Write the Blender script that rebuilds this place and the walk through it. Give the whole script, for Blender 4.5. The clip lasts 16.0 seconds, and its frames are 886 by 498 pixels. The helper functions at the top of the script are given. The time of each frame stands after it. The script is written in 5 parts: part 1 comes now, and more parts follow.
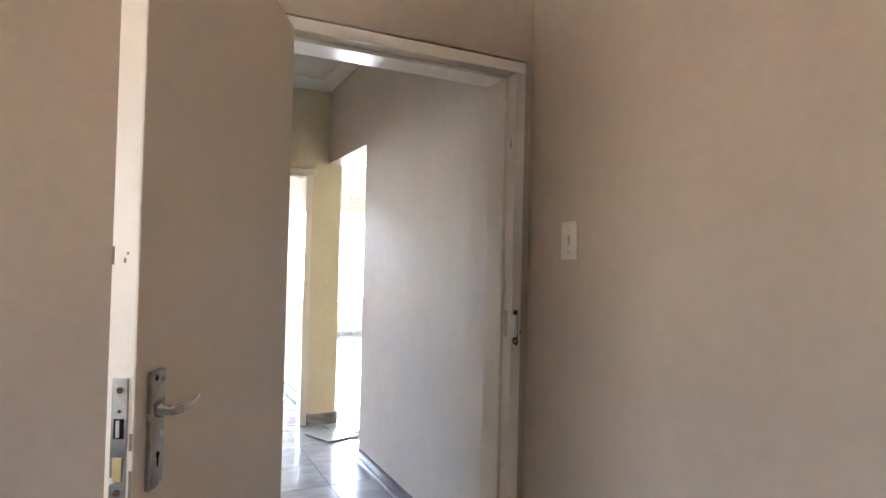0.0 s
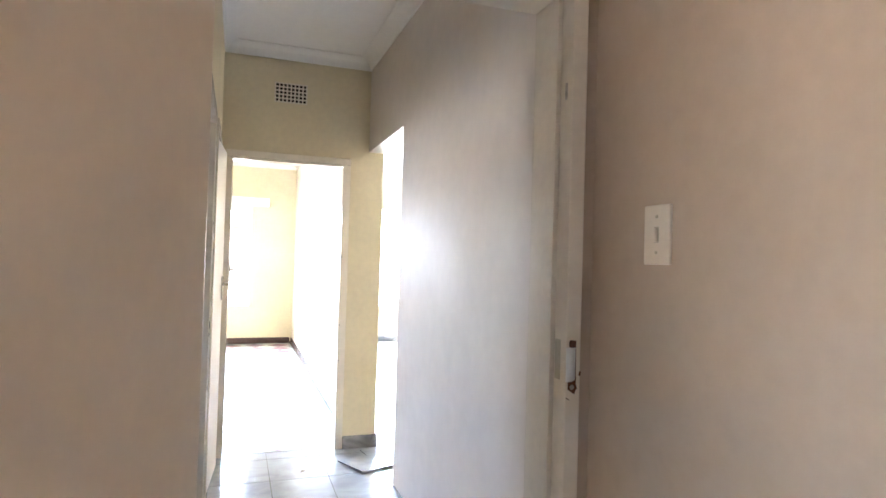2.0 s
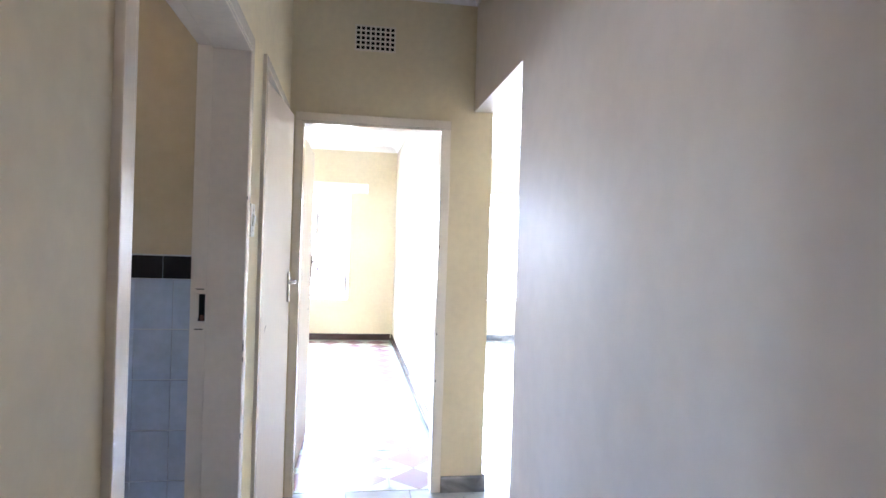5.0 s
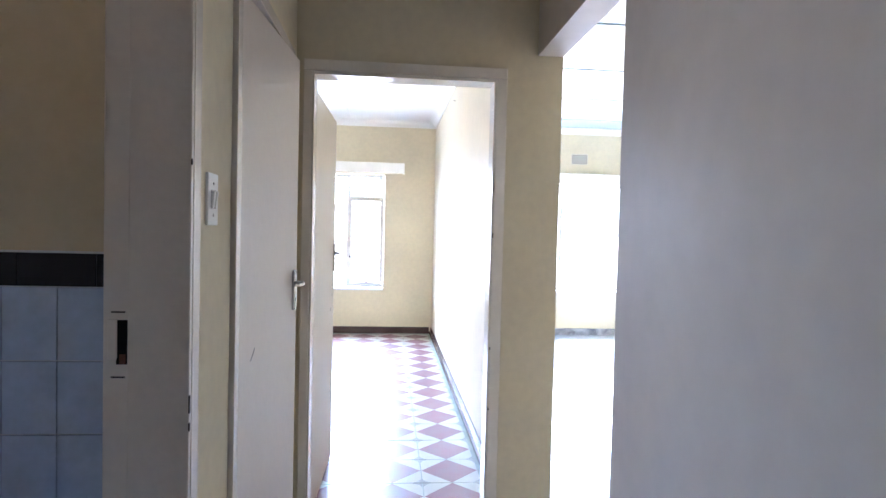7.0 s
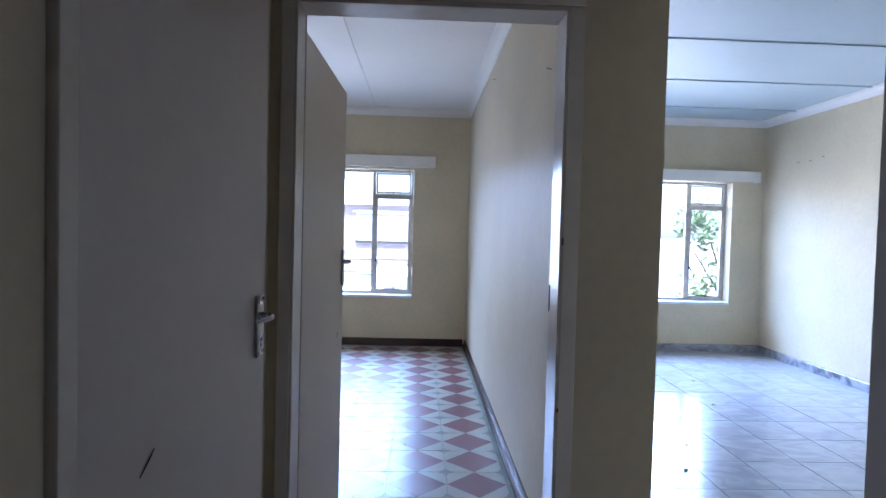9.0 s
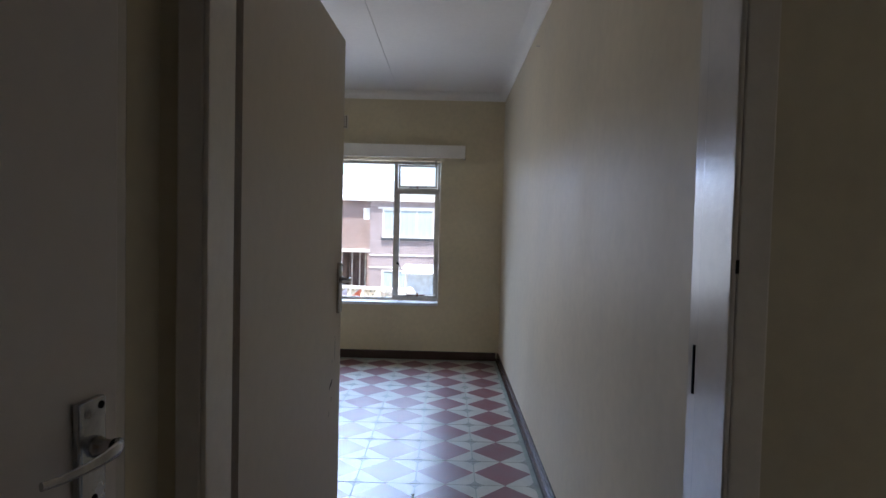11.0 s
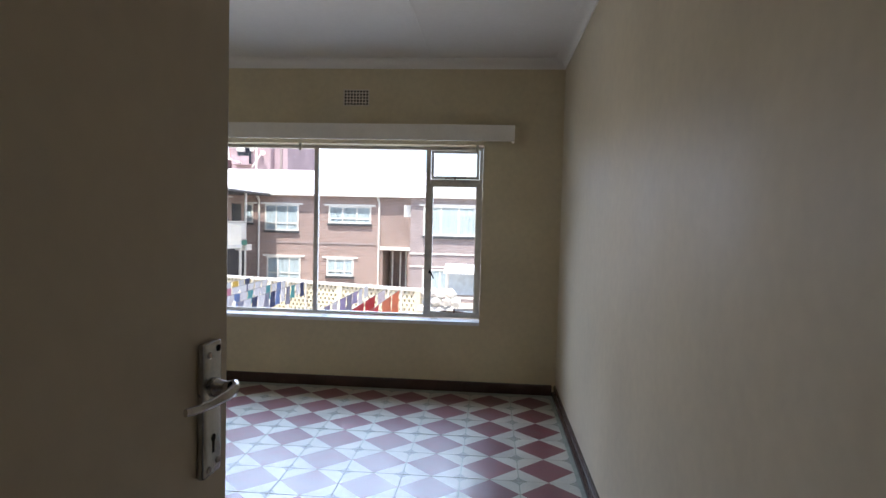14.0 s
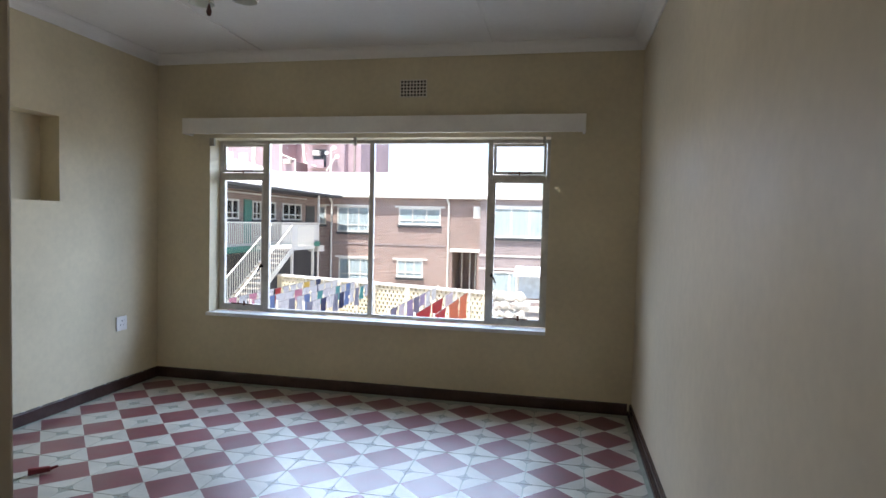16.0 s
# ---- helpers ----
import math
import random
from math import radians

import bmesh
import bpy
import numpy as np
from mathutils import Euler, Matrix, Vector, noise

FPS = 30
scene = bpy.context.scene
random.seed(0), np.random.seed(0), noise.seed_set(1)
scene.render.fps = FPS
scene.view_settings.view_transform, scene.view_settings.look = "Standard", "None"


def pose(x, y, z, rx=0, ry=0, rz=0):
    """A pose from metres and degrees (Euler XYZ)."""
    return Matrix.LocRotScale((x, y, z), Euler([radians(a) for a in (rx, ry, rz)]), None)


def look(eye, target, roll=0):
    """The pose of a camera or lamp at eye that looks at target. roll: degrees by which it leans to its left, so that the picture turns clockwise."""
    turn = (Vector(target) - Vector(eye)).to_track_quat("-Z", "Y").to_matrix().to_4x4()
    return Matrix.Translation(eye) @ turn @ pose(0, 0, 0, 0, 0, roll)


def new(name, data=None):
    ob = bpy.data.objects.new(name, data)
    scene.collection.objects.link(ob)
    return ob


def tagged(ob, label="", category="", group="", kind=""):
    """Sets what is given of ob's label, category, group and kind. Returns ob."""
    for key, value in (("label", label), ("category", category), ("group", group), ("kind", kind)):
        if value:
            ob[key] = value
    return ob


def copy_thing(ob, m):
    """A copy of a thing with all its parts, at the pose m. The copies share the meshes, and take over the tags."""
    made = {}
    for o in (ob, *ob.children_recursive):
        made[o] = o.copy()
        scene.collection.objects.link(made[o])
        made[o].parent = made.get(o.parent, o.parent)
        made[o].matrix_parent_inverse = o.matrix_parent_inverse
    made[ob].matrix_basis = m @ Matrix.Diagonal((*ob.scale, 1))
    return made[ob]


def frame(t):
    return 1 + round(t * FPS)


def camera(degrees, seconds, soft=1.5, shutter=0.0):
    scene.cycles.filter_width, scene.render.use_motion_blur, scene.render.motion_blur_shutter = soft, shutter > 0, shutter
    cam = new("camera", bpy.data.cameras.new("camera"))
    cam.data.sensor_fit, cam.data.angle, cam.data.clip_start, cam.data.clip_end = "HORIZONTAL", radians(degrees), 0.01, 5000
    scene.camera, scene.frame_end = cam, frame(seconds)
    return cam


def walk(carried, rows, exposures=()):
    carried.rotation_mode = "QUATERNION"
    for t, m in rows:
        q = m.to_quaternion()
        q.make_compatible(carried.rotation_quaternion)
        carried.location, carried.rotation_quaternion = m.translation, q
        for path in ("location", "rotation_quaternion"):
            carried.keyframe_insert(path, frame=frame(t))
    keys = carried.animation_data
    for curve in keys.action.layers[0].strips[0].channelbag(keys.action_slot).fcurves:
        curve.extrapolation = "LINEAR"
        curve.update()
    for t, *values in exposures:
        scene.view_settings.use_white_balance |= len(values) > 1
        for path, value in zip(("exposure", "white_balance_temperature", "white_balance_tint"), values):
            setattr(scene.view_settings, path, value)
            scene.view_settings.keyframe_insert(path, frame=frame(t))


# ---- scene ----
cam = camera(73.5, 16.0)
PATH = [
    (0, (-1.28, -4.814, 1.351), (-0.397, -3.019, 1.394), 1.4),
    (0.5, (-1.134, -4.682, 1.351), (-0.316, -2.864, 1.397), 1.5),
    (1, (-1.035, -4.574, 1.359), (-0.259, -2.732, 1.401), 1.6),
    (1.5, (-0.953, -4.439, 1.351), (-0.235, -2.573, 1.392), 1.5),
    (2, (-0.872, -4.263, 1.364), (-0.214, -2.375, 1.404), 1.7),
    (2.5, (-0.812, -4.104, 1.362), (-0.211, -2.197, 1.401), 1.7),
    (3, (-0.748, -3.943, 1.367), (-0.215, -2.016, 1.406), 1.7),
    (3.5, (-0.699, -3.795, 1.349), (-0.234, -1.85, 1.389), 1.9),
    (4, (-0.684, -3.639, 1.351), (-0.272, -1.682, 1.389), 1.9),
    (6.5, (-0.604, -2.701, 1.387), (-0.404, -0.712, 1.323), 1.5),
    (7, (-0.599, -2.507, 1.386), (-0.415, -0.517, 1.324), 1.4),
    (7.5, (-0.586, -2.304, 1.388), (-0.418, -0.312, 1.328), 1.4),
    (8, (-0.561, -2.11, 1.384), (-0.422, -0.116, 1.323), 1.3),
    (8.5, (-0.559, -1.887, 1.382), (-0.455, 0.109, 1.323), 1.5),
    (9, (-0.56, -1.685, 1.393), (-0.485, 0.313, 1.33), 1.5),
    (11.5, (-0.572, -0.625, 1.425), (-0.603, 1.373, 1.346), 1.4),
    (12, (-0.565, -0.391, 1.433), (-0.616, 1.606, 1.352), 1.4),
    (12.5, (-0.548, -0.198, 1.408), (-0.635, 1.799, 1.332), 1.4),
    (13, (-0.561, 0.01, 1.458), (-0.673, 2.005, 1.367), 1.3),
    (13.5, (-0.587, 0.182, 1.446), (-0.714, 2.176, 1.357), 1.5),
    (14, (-0.583, 0.371, 1.443), (-0.741, 2.362, 1.354), 1.4),
    (14.5, (-0.571, 0.492, 1.432), (-0.77, 2.48, 1.344), 1.2),
    (15, (-0.572, 0.603, 1.431), (-0.824, 2.583, 1.338), 1.2),
    (15.5, (-0.553, 0.694, 1.424), (-0.876, 2.665, 1.334), 1.3),
    (16, (-0.548, 0.771, 1.423), (-0.943, 2.73, 1.335), 1.4),
]
EXPOSURES = [(0.0, 5.4, 6350, 16), (2.0, 5.86, 6150, 16), (3.5, 6.12, 5850, 18), (4.2, 5.93, 5700, 18), (6.5, 4.95, 5450, 20), (7.5, 4.4, 5350, 20), (8.5, 3.22, 5080, 20), (9.0, 2.7, 5000, 20), (11.5, 1.67, 6050, 19), (13.0, 1.45, 6300, 19), (14.5, 1.68, 6350, 18), (16.0, 1.65, 6350, 17)]
walk(cam, [(t, look(eye, target, roll)) for t, eye, target, roll in PATH], EXPOSURES)

# ---- world, sun, exposure ----
world = bpy.data.worlds.new("sky")
scene.world = world
world.use_nodes = True
wn = world.node_tree.nodes
sky = wn.new("ShaderNodeTexSky")
sky.sky_type = "NISHITA"
sky.sun_disc = False
sky.sun_elevation = radians(72)
sky.sun_rotation = radians(188)
sky.dust_density = 2.0
wn["Background"].inputs["Strength"].default_value = 0.13
world.node_tree.links.new(sky.outputs["Color"], wn["Background"].inputs["Color"])
sun = new("sun", bpy.data.lights.new("sun", "SUN"))
sun.data.energy = 3.6
sun.data.angle = radians(0.6)
sun.data.color = (1.0, 0.95, 0.87)
sun.matrix_world = look((-1.5, -11, 36), (0, 0, 0))


def window_light(name, m, w, h, watts, colour):
    lamp = new(name, bpy.data.lights.new(name, "AREA"))
    lamp.data.shape, lamp.data.size, lamp.data.size_y = "RECTANGLE", w, h
    lamp.data.energy, lamp.data.color = watts, colour
    lamp.matrix_world = m


window_light("window_light_bedroom_sky", pose(-2.1, 7.6, 2.95, -60), 4.6, 1.8, 108, (0.50, 0.69, 1.0))
window_light("window_light_bedroom", pose(-2.1, 5.92, 1.42, -82), 2.8, 1.45, 10, (0.88, 0.95, 1.0))
window_light("window_light_living_sky", pose(1.78, 7.6, 2.95, -60), 4.6, 1.8, 112, (0.45, 0.65, 1.0))
window_light("window_light_living", pose(1.78, 5.92, 1.38, -84), 2.8, 1.4, 21, (1.0, 0.96, 0.95))
# added fill lamps at unseen openings, to brighten the front room and bathroom
window_light("window_light_room", pose(-4.24, -5.1, 1.5, 90, 0, -90), 1.7, 1.15, 0.45, (1.0, 0.84, 0.79))
window_light("window_light_bathroom", pose(-4.24, -1.9, 1.65, 90, 0, -90), 0.55, 0.65, 0.026, (1.0, 0.93, 0.85))

# ---- materials ----
def material(name, colour, rough=0.5, metal=0.0, vary=0.08, scale=3.0, grain=60.0, bump=0.05, coat=0.0, spread=0.0, spec=0.5, wave=0.0):
    """Procedural surface: broad stains and fine grain in the colour, fine relief, uneven gloss."""
    m = bpy.data.materials.new(name)
    m.use_nodes = True
    nt = m.node_tree
    n, l = nt.nodes, nt.links
    b = n["Principled BSDF"]
    geo = n.new("ShaderNodeNewGeometry")
    big = n.new("ShaderNodeTexNoise")
    big.inputs["Scale"].default_value = scale
    big.inputs["Detail"].default_value = 5
    l.new(geo.outputs["Position"], big.inputs["Vector"])
    fine = n.new("ShaderNodeTexNoise")
    fine.inputs["Scale"].default_value = grain
    fine.inputs["Detail"].default_value = 3
    l.new(geo.outputs["Position"], fine.inputs["Vector"])
    ramp = n.new("ShaderNodeMapRange")
    ramp.inputs["From Min"].default_value, ramp.inputs["From Max"].default_value = 0.3, 0.7
    ramp.inputs["To Min"].default_value, ramp.inputs["To Max"].default_value = 1 - vary, 1 + vary
    l.new(big.outputs["Fac"], ramp.inputs["Value"])
    r2 = n.new("ShaderNodeMapRange")
    r2.inputs["From Min"].default_value, r2.inputs["From Max"].default_value = 0.3, 0.7
    r2.inputs["To Min"].default_value, r2.inputs["To Max"].default_value = 1 - vary * 0.4, 1 + vary * 0.4
    l.new(fine.outputs["Fac"], r2.inputs["Value"])
    mul = n.new("ShaderNodeMath")
    mul.operation = "MULTIPLY"
    l.new(ramp.outputs["Result"], mul.inputs[0])
    l.new(r2.outputs["Result"], mul.inputs[1])
    last = mul
    if spread:
        info = n.new("ShaderNodeObjectInfo")
        r3 = n.new("ShaderNodeMapRange")
        r3.inputs["To Min"].default_value, r3.inputs["To Max"].default_value = 1 - spread, 1 + spread
        l.new(info.outputs["Random"], r3.inputs["Value"])
        m3 = n.new("ShaderNodeMath")
        m3.operation = "MULTIPLY"
        l.new(mul.outputs[0], m3.inputs[0])
        l.new(r3.outputs["Result"], m3.inputs[1])
        last = m3
    mix = n.new("ShaderNodeVectorMath")
    mix.operation = "SCALE"
    mix.inputs[0].default_value = colour
    l.new(last.outputs[0], mix.inputs["Scale"])
    l.new(mix.outputs["Vector"], b.inputs["Base Color"])
    rr = n.new("ShaderNodeMapRange")
    rr.inputs["From Min"].default_value, rr.inputs["From Max"].default_value = 0.3, 0.7
    rr.inputs["To Min"].default_value, rr.inputs["To Max"].default_value = rough * 0.85, min(1, rough * 1.2)
    l.new(big.outputs["Fac"], rr.inputs["Value"])
    l.new(rr.outputs["Result"], b.inputs["Roughness"])
    b.inputs["Metallic"].default_value = metal
    b.inputs["Specular IOR Level"].default_value = spec
    b.inputs["Coat Weight"].default_value = coat
    b.inputs["Coat Roughness"].default_value = 0.26
    b.inputs["Coat IOR"].default_value = 1.5
    if bump:
        bp = n.new("ShaderNodeBump")
        bp.inputs["Strength"].default_value = bump
        bp.inputs["Distance"].default_value = 0.01
        l.new(fine.outputs["Fac"], bp.inputs["Height"])
        l.new(bp.outputs["Normal"], b.inputs["Normal"])
        if wave:
            # hand-trowelled unevenness
            und = n.new("ShaderNodeTexNoise")
            und.inputs["Scale"].default_value = 3.5
            und.inputs["Detail"].default_value = 2
            l.new(geo.outputs["Position"], und.inputs["Vector"])
            b2 = n.new("ShaderNodeBump")
            b2.inputs["Strength"].default_value = wave
            b2.inputs["Distance"].default_value = 0.05
            l.new(und.outputs["Fac"], b2.inputs["Height"])
            l.new(b2.outputs["Normal"], bp.inputs["Normal"])
    return m


def glass_material():
    m = bpy.data.materials.new("window_glass")
    m.use_nodes = True
    n, l = m.node_tree.nodes, m.node_tree.links
    n.remove(n["Principled BSDF"])
    fres = n.new("ShaderNodeFresnel")
    fres.inputs["IOR"].default_value = 1.45
    clear = n.new("ShaderNodeBsdfTransparent")
    clear.inputs["Color"].default_value = (0.95, 0.97, 0.96, 1)
    gloss = n.new("ShaderNodeBsdfGlossy")
    gloss.inputs["Roughness"].default_value = 0.02
    mix = n.new("ShaderNodeMixShader")
    l.new(fres.outputs["Fac"], mix.inputs["Fac"])
    l.new(clear.outputs["BSDF"], mix.inputs[1])
    l.new(gloss.outputs["BSDF"], mix.inputs[2])
    l.new(mix.outputs["Shader"], n["Material Output"].inputs["Surface"])
    return m


def marble_material(name, light, dark, rough):
    """Grey veined stone-look tile; each tile has its own drift of veins."""
    m = bpy.data.materials.new(name)
    m.use_nodes = True
    n, l = m.node_tree.nodes, m.node_tree.links
    b = n["Principled BSDF"]
    geo = n.new("ShaderNodeNewGeometry")
    info = n.new("ShaderNodeObjectInfo")
    sh = n.new("ShaderNodeVectorMath")
    sh.operation = "MULTIPLY_ADD"
    sh.inputs[1].default_value = (1.0, 1.0, 1.0)
    comb = n.new("ShaderNodeCombineXYZ")
    k = n.new("ShaderNodeMath")
    k.operation = "MULTIPLY"
    k.inputs[1].default_value = 40
    l.new(info.outputs["Random"], k.inputs[0])
    l.new(k.outputs[0], comb.inputs["X"])
    l.new(k.outputs[0], comb.inputs["Z"])
    l.new(geo.outputs["Position"], sh.inputs[0])
    l.new(comb.outputs["Vector"], sh.inputs[2])
    st = n.new("ShaderNodeMapping")
    st.inputs["Scale"].default_value = (2.6, 4.2, 3.0)
    st.inputs["Rotation"].default_value = (0, 0, 0.5)
    l.new(sh.outputs["Vector"], st.inputs["Vector"])
    v = n.new("ShaderNodeTexNoise")
    v.inputs["Scale"].default_value = 1.6
    v.inputs["Detail"].default_value = 8
    v.inputs["Distortion"].default_value = 1.2
    l.new(st.outputs["Vector"], v.inputs["Vector"])
    r = n.new("ShaderNodeValToRGB")
    r.color_ramp.elements[0].position, r.color_ramp.elements[1].position = 0.34, 0.62
    r.color_ramp.elements[0].color = (*dark, 1)
    r.color_ramp.elements[1].color = (*light, 1)
    l.new(v.outputs["Fac"], r.inputs["Fac"])
    l.new(r.outputs["Color"], b.inputs["Base Color"])
    rr = n.new("ShaderNodeMapRange")
    rr.inputs["To Min"].default_value, rr.inputs["To Max"].default_value = rough * 0.7, rough * 1.4
    l.new(v.outputs["Fac"], rr.inputs["Value"])
    l.new(rr.outputs["Result"], b.inputs["Roughness"])
    return m


def brick_material(name, a, bcol, mortar):
    m = bpy.data.materials.new(name)
    m.use_nodes = True
    n, l = m.node_tree.nodes, m.node_tree.links
    b = n["Principled BSDF"]
    tc = n.new("ShaderNodeTexCoord")
    sep = n.new("ShaderNodeSeparateXYZ")
    l.new(tc.outputs["Object"], sep.inputs["Vector"])
    add = n.new("ShaderNodeMath")
    l.new(sep.outputs["X"], add.inputs[0])
    l.new(sep.outputs["Y"], add.inputs[1])
    comb = n.new("ShaderNodeCombineXYZ")
    l.new(add.outputs[0], comb.inputs["X"])
    l.new(sep.outputs["Z"], comb.inputs["Y"])
    t = n.new("ShaderNodeTexBrick")
    t.inputs["Scale"].default_value = 1.0
    t.inputs["Brick Width"].default_value = 0.235
    t.inputs["Row Height"].default_value = 0.086
    t.inputs["Mortar Size"].default_value = 0.013
    t.inputs["Color1"].default_value = (*a, 1)
    t.inputs["Color2"].default_value = (*bcol, 1)
    t.inputs["Mortar"].default_value = (*mortar, 1)
    l.new(comb.outputs["Vector"], t.inputs["Vector"])
    ns = n.new("ShaderNodeTexNoise")
    ns.inputs["Scale"].default_value = 0.8
    ns.inputs["Detail"].default_value = 6
    l.new(tc.outputs["Object"], ns.inputs["Vector"])
    mp = n.new("ShaderNodeMapRange")
    mp.inputs["To Min"].default_value, mp.inputs["To Max"].default_value = 0.75, 1.25
    l.new(ns.outputs["Fac"], mp.inputs["Value"])
    sc = n.new("ShaderNodeVectorMath")
    sc.operation = "SCALE"
    l.new(t.outputs["Color"], sc.inputs[0])
    l.new(mp.outputs["Result"], sc.inputs["Scale"])
    l.new(sc.outputs["Vector"], b.inputs["Base Color"])
    b.inputs["Roughness"].default_value = 0.85
    bp = n.new("ShaderNodeBump")
    bp.inputs["Strength"].default_value = 0.5
    bp.inputs["Distance"].default_value = 0.01
    bp.invert = True
    l.new(t.outputs["Fac"], bp.inputs["Height"])
    l.new(bp.outputs["Normal"], b.inputs["Normal"])
    return m


M_CREAM = material("cream_wall_paint", (0.675, 0.585, 0.40), 0.6, vary=0.08, scale=1.3, grain=25, bump=0.02, spec=0.10, wave=0.04)
M_PINK = material("beige_wall_paint", (0.435, 0.331, 0.243), 0.45, vary=0.07, scale=1.3, grain=25, bump=0.02, spec=0.3, wave=0.04)
M_GLOSSWALL = material("pale_gloss_wall_paint", (0.69, 0.615, 0.535), 0.57, vary=0.06, scale=1.6, grain=14, bump=0.03, spec=0.07, wave=0.12)
M_CEIL = material("white_ceiling_paint", (0.82, 0.79, 0.735), 0.7, vary=0.04, scale=1.0, grain=30, bump=0.05)
# the dim blue light on this white ceiling is put into its colour
M_LIVCEIL = material("blue_lit_ceiling_paint", (0.50, 0.58, 0.59), 0.5, vary=0.05, scale=1.0, grain=30, bump=0.05)
M_FRAME = material("gloss_cream_frame_paint", (0.75, 0.675, 0.56), 0.215, vary=0.05, scale=5, grain=40, bump=0.06)
M_DOOR = material("off_white_door_paint", (0.69, 0.61, 0.525), 0.36, vary=0.04, scale=2, grain=30, bump=0.06)
M_DOORA = material("beige_door_paint", (0.74, 0.615, 0.475), 0.35, vary=0.05, scale=2, grain=30, bump=0.06)
M_STEELOLD = material("tarnished_steel", (0.40, 0.37, 0.33), 0.38, 1.0, vary=0.3, scale=40, grain=200, bump=0.05)
M_RUST = material("rusty_steel", (0.12, 0.05, 0.025), 0.8, 0.2, vary=0.4, scale=60, grain=200, bump=0.2)
M_BLACK = material("dark_hollow", (0.010, 0.009, 0.008), 0.9, vary=0.2, spec=0.1)
# satin paint, kept darker than M_CREAM to carry falloff and vignetting
M_SATIN = material("satin_cream_wall_paint", (0.61, 0.53, 0.385), 0.5, vary=0.07, scale=1.4, grain=18, bump=0.02, spec=0.07, wave=0.12)
M_BATH = material("tan_bathroom_paint", (0.50, 0.405, 0.255), 0.5, vary=0.08, scale=1.3, grain=25, bump=0.02, spec=0.2, wave=0.05)
M_PELMET = material("white_pelmet_paint", (0.84, 0.80, 0.71), 0.4, vary=0.05, scale=4, grain=40, bump=0.04)
# darker than M_DOOR: the dimness on this leaf is put into its colour
M_DOORB = material("beige_scuffed_dimmed_door_paint", (0.60, 0.52, 0.41), 0.38, vary=0.06, scale=2, grain=30, bump=0.06)
M_EDGEBROWN = material("brown_edge_shade_and_chips", (0.17, 0.125, 0.08), 0.6, vary=0.25, scale=6, grain=80, bump=0.1)
M_PLATED = material("scuffed_plated_steel", (0.52, 0.51, 0.50), 0.24, 1.0, vary=0.2, scale=25, grain=140, bump=0.03)
M_PLASTIC = material("white_switch_plastic", (0.82, 0.80, 0.74), 0.35, vary=0.03, bump=0.0)
M_AGEDPLASTIC = material("yellowed_switch_plastic", (0.60, 0.51, 0.41), 0.35, vary=0.05, bump=0.0)
M_SKIRT = material("dark_brown_gloss_skirting", (0.055, 0.030, 0.024), 0.22, vary=0.25, scale=6, grain=60, bump=0.05)
M_GREYSKIRT = material("grey_gloss_skirting", (0.16, 0.16, 0.18), 0.2, vary=0.25, scale=6, grain=60, bump=0.05)
M_WINFRAME = material("painted_steel_window_frame", (0.56, 0.52, 0.45), 0.4, vary=0.16, scale=12, grain=80, bump=0.08)
M_SILL = material("white_sill_paint", (0.78, 0.78, 0.76), 0.3, vary=0.08, scale=8, grain=60, bump=0.05)
M_GLASS = glass_material()
M_RED = material("dark_red_tile_glaze", (0.165, 0.046, 0.049), 0.42, vary=0.16, scale=7, grain=70, bump=0.03, spread=0.10, coat=0.6, spec=0.5)
M_TCREAM = material("cream_tile_glaze", (0.46, 0.445, 0.365), 0.42, vary=0.12, scale=7, grain=70, bump=0.03, spread=0.06, coat=0.6, spec=0.5)
M_TGREEN = material("grey_green_tile_glaze", (0.26, 0.27, 0.22), 0.42, vary=0.25, scale=30, grain=120, bump=0.03, coat=0.6)
M_TLINE = material("dark_green_tile_line", (0.16, 0.19, 0.145), 0.42, vary=0.25, scale=30, grain=120, bump=0.03, coat=0.6)
M_BEDGROUT = material("grey_green_grout", (0.27, 0.31, 0.25), 0.7, vary=0.2, scale=10)
M_GROUT = material("dirty_grout", (0.16, 0.17, 0.15), 0.8, vary=0.2, scale=10)
M_MARBLE = marble_material("grey_marbled_tile", (0.46, 0.485, 0.515), (0.355, 0.375, 0.41), 0.14)
M_MARBLESK = marble_material("grey_marbled_skirting_tile", (0.40, 0.40, 0.42), (0.10, 0.105, 0.12), 0.2)
M_BTILE = material("pale_blue_bathroom_tile", (0.42, 0.47, 0.55), 0.15, vary=0.10, scale=9, grain=40, bump=0.03, spread=0.04)
M_BLACKTILE = material("black_border_tile", (0.012, 0.012, 0.014), 0.12, vary=0.1)
M_BGROUT = material("bathroom_grout", (0.55, 0.55, 0.53), 0.8)
M_DARKWOOD = material("dark_shellac_handle", (0.10, 0.035, 0.02), 0.3, vary=0.1)
M_SHADE = material("frosted_glass_shade", (0.75, 0.78, 0.72), 0.25, vary=0.05, bump=0.0)
M_CLAY = material("dirty_clay_grille", (0.42, 0.38, 0.30), 0.8, vary=0.2, scale=20)
M_BRASS = material("aged_brass", (0.45, 0.33, 0.16), 0.35, 1.0, vary=0.15)


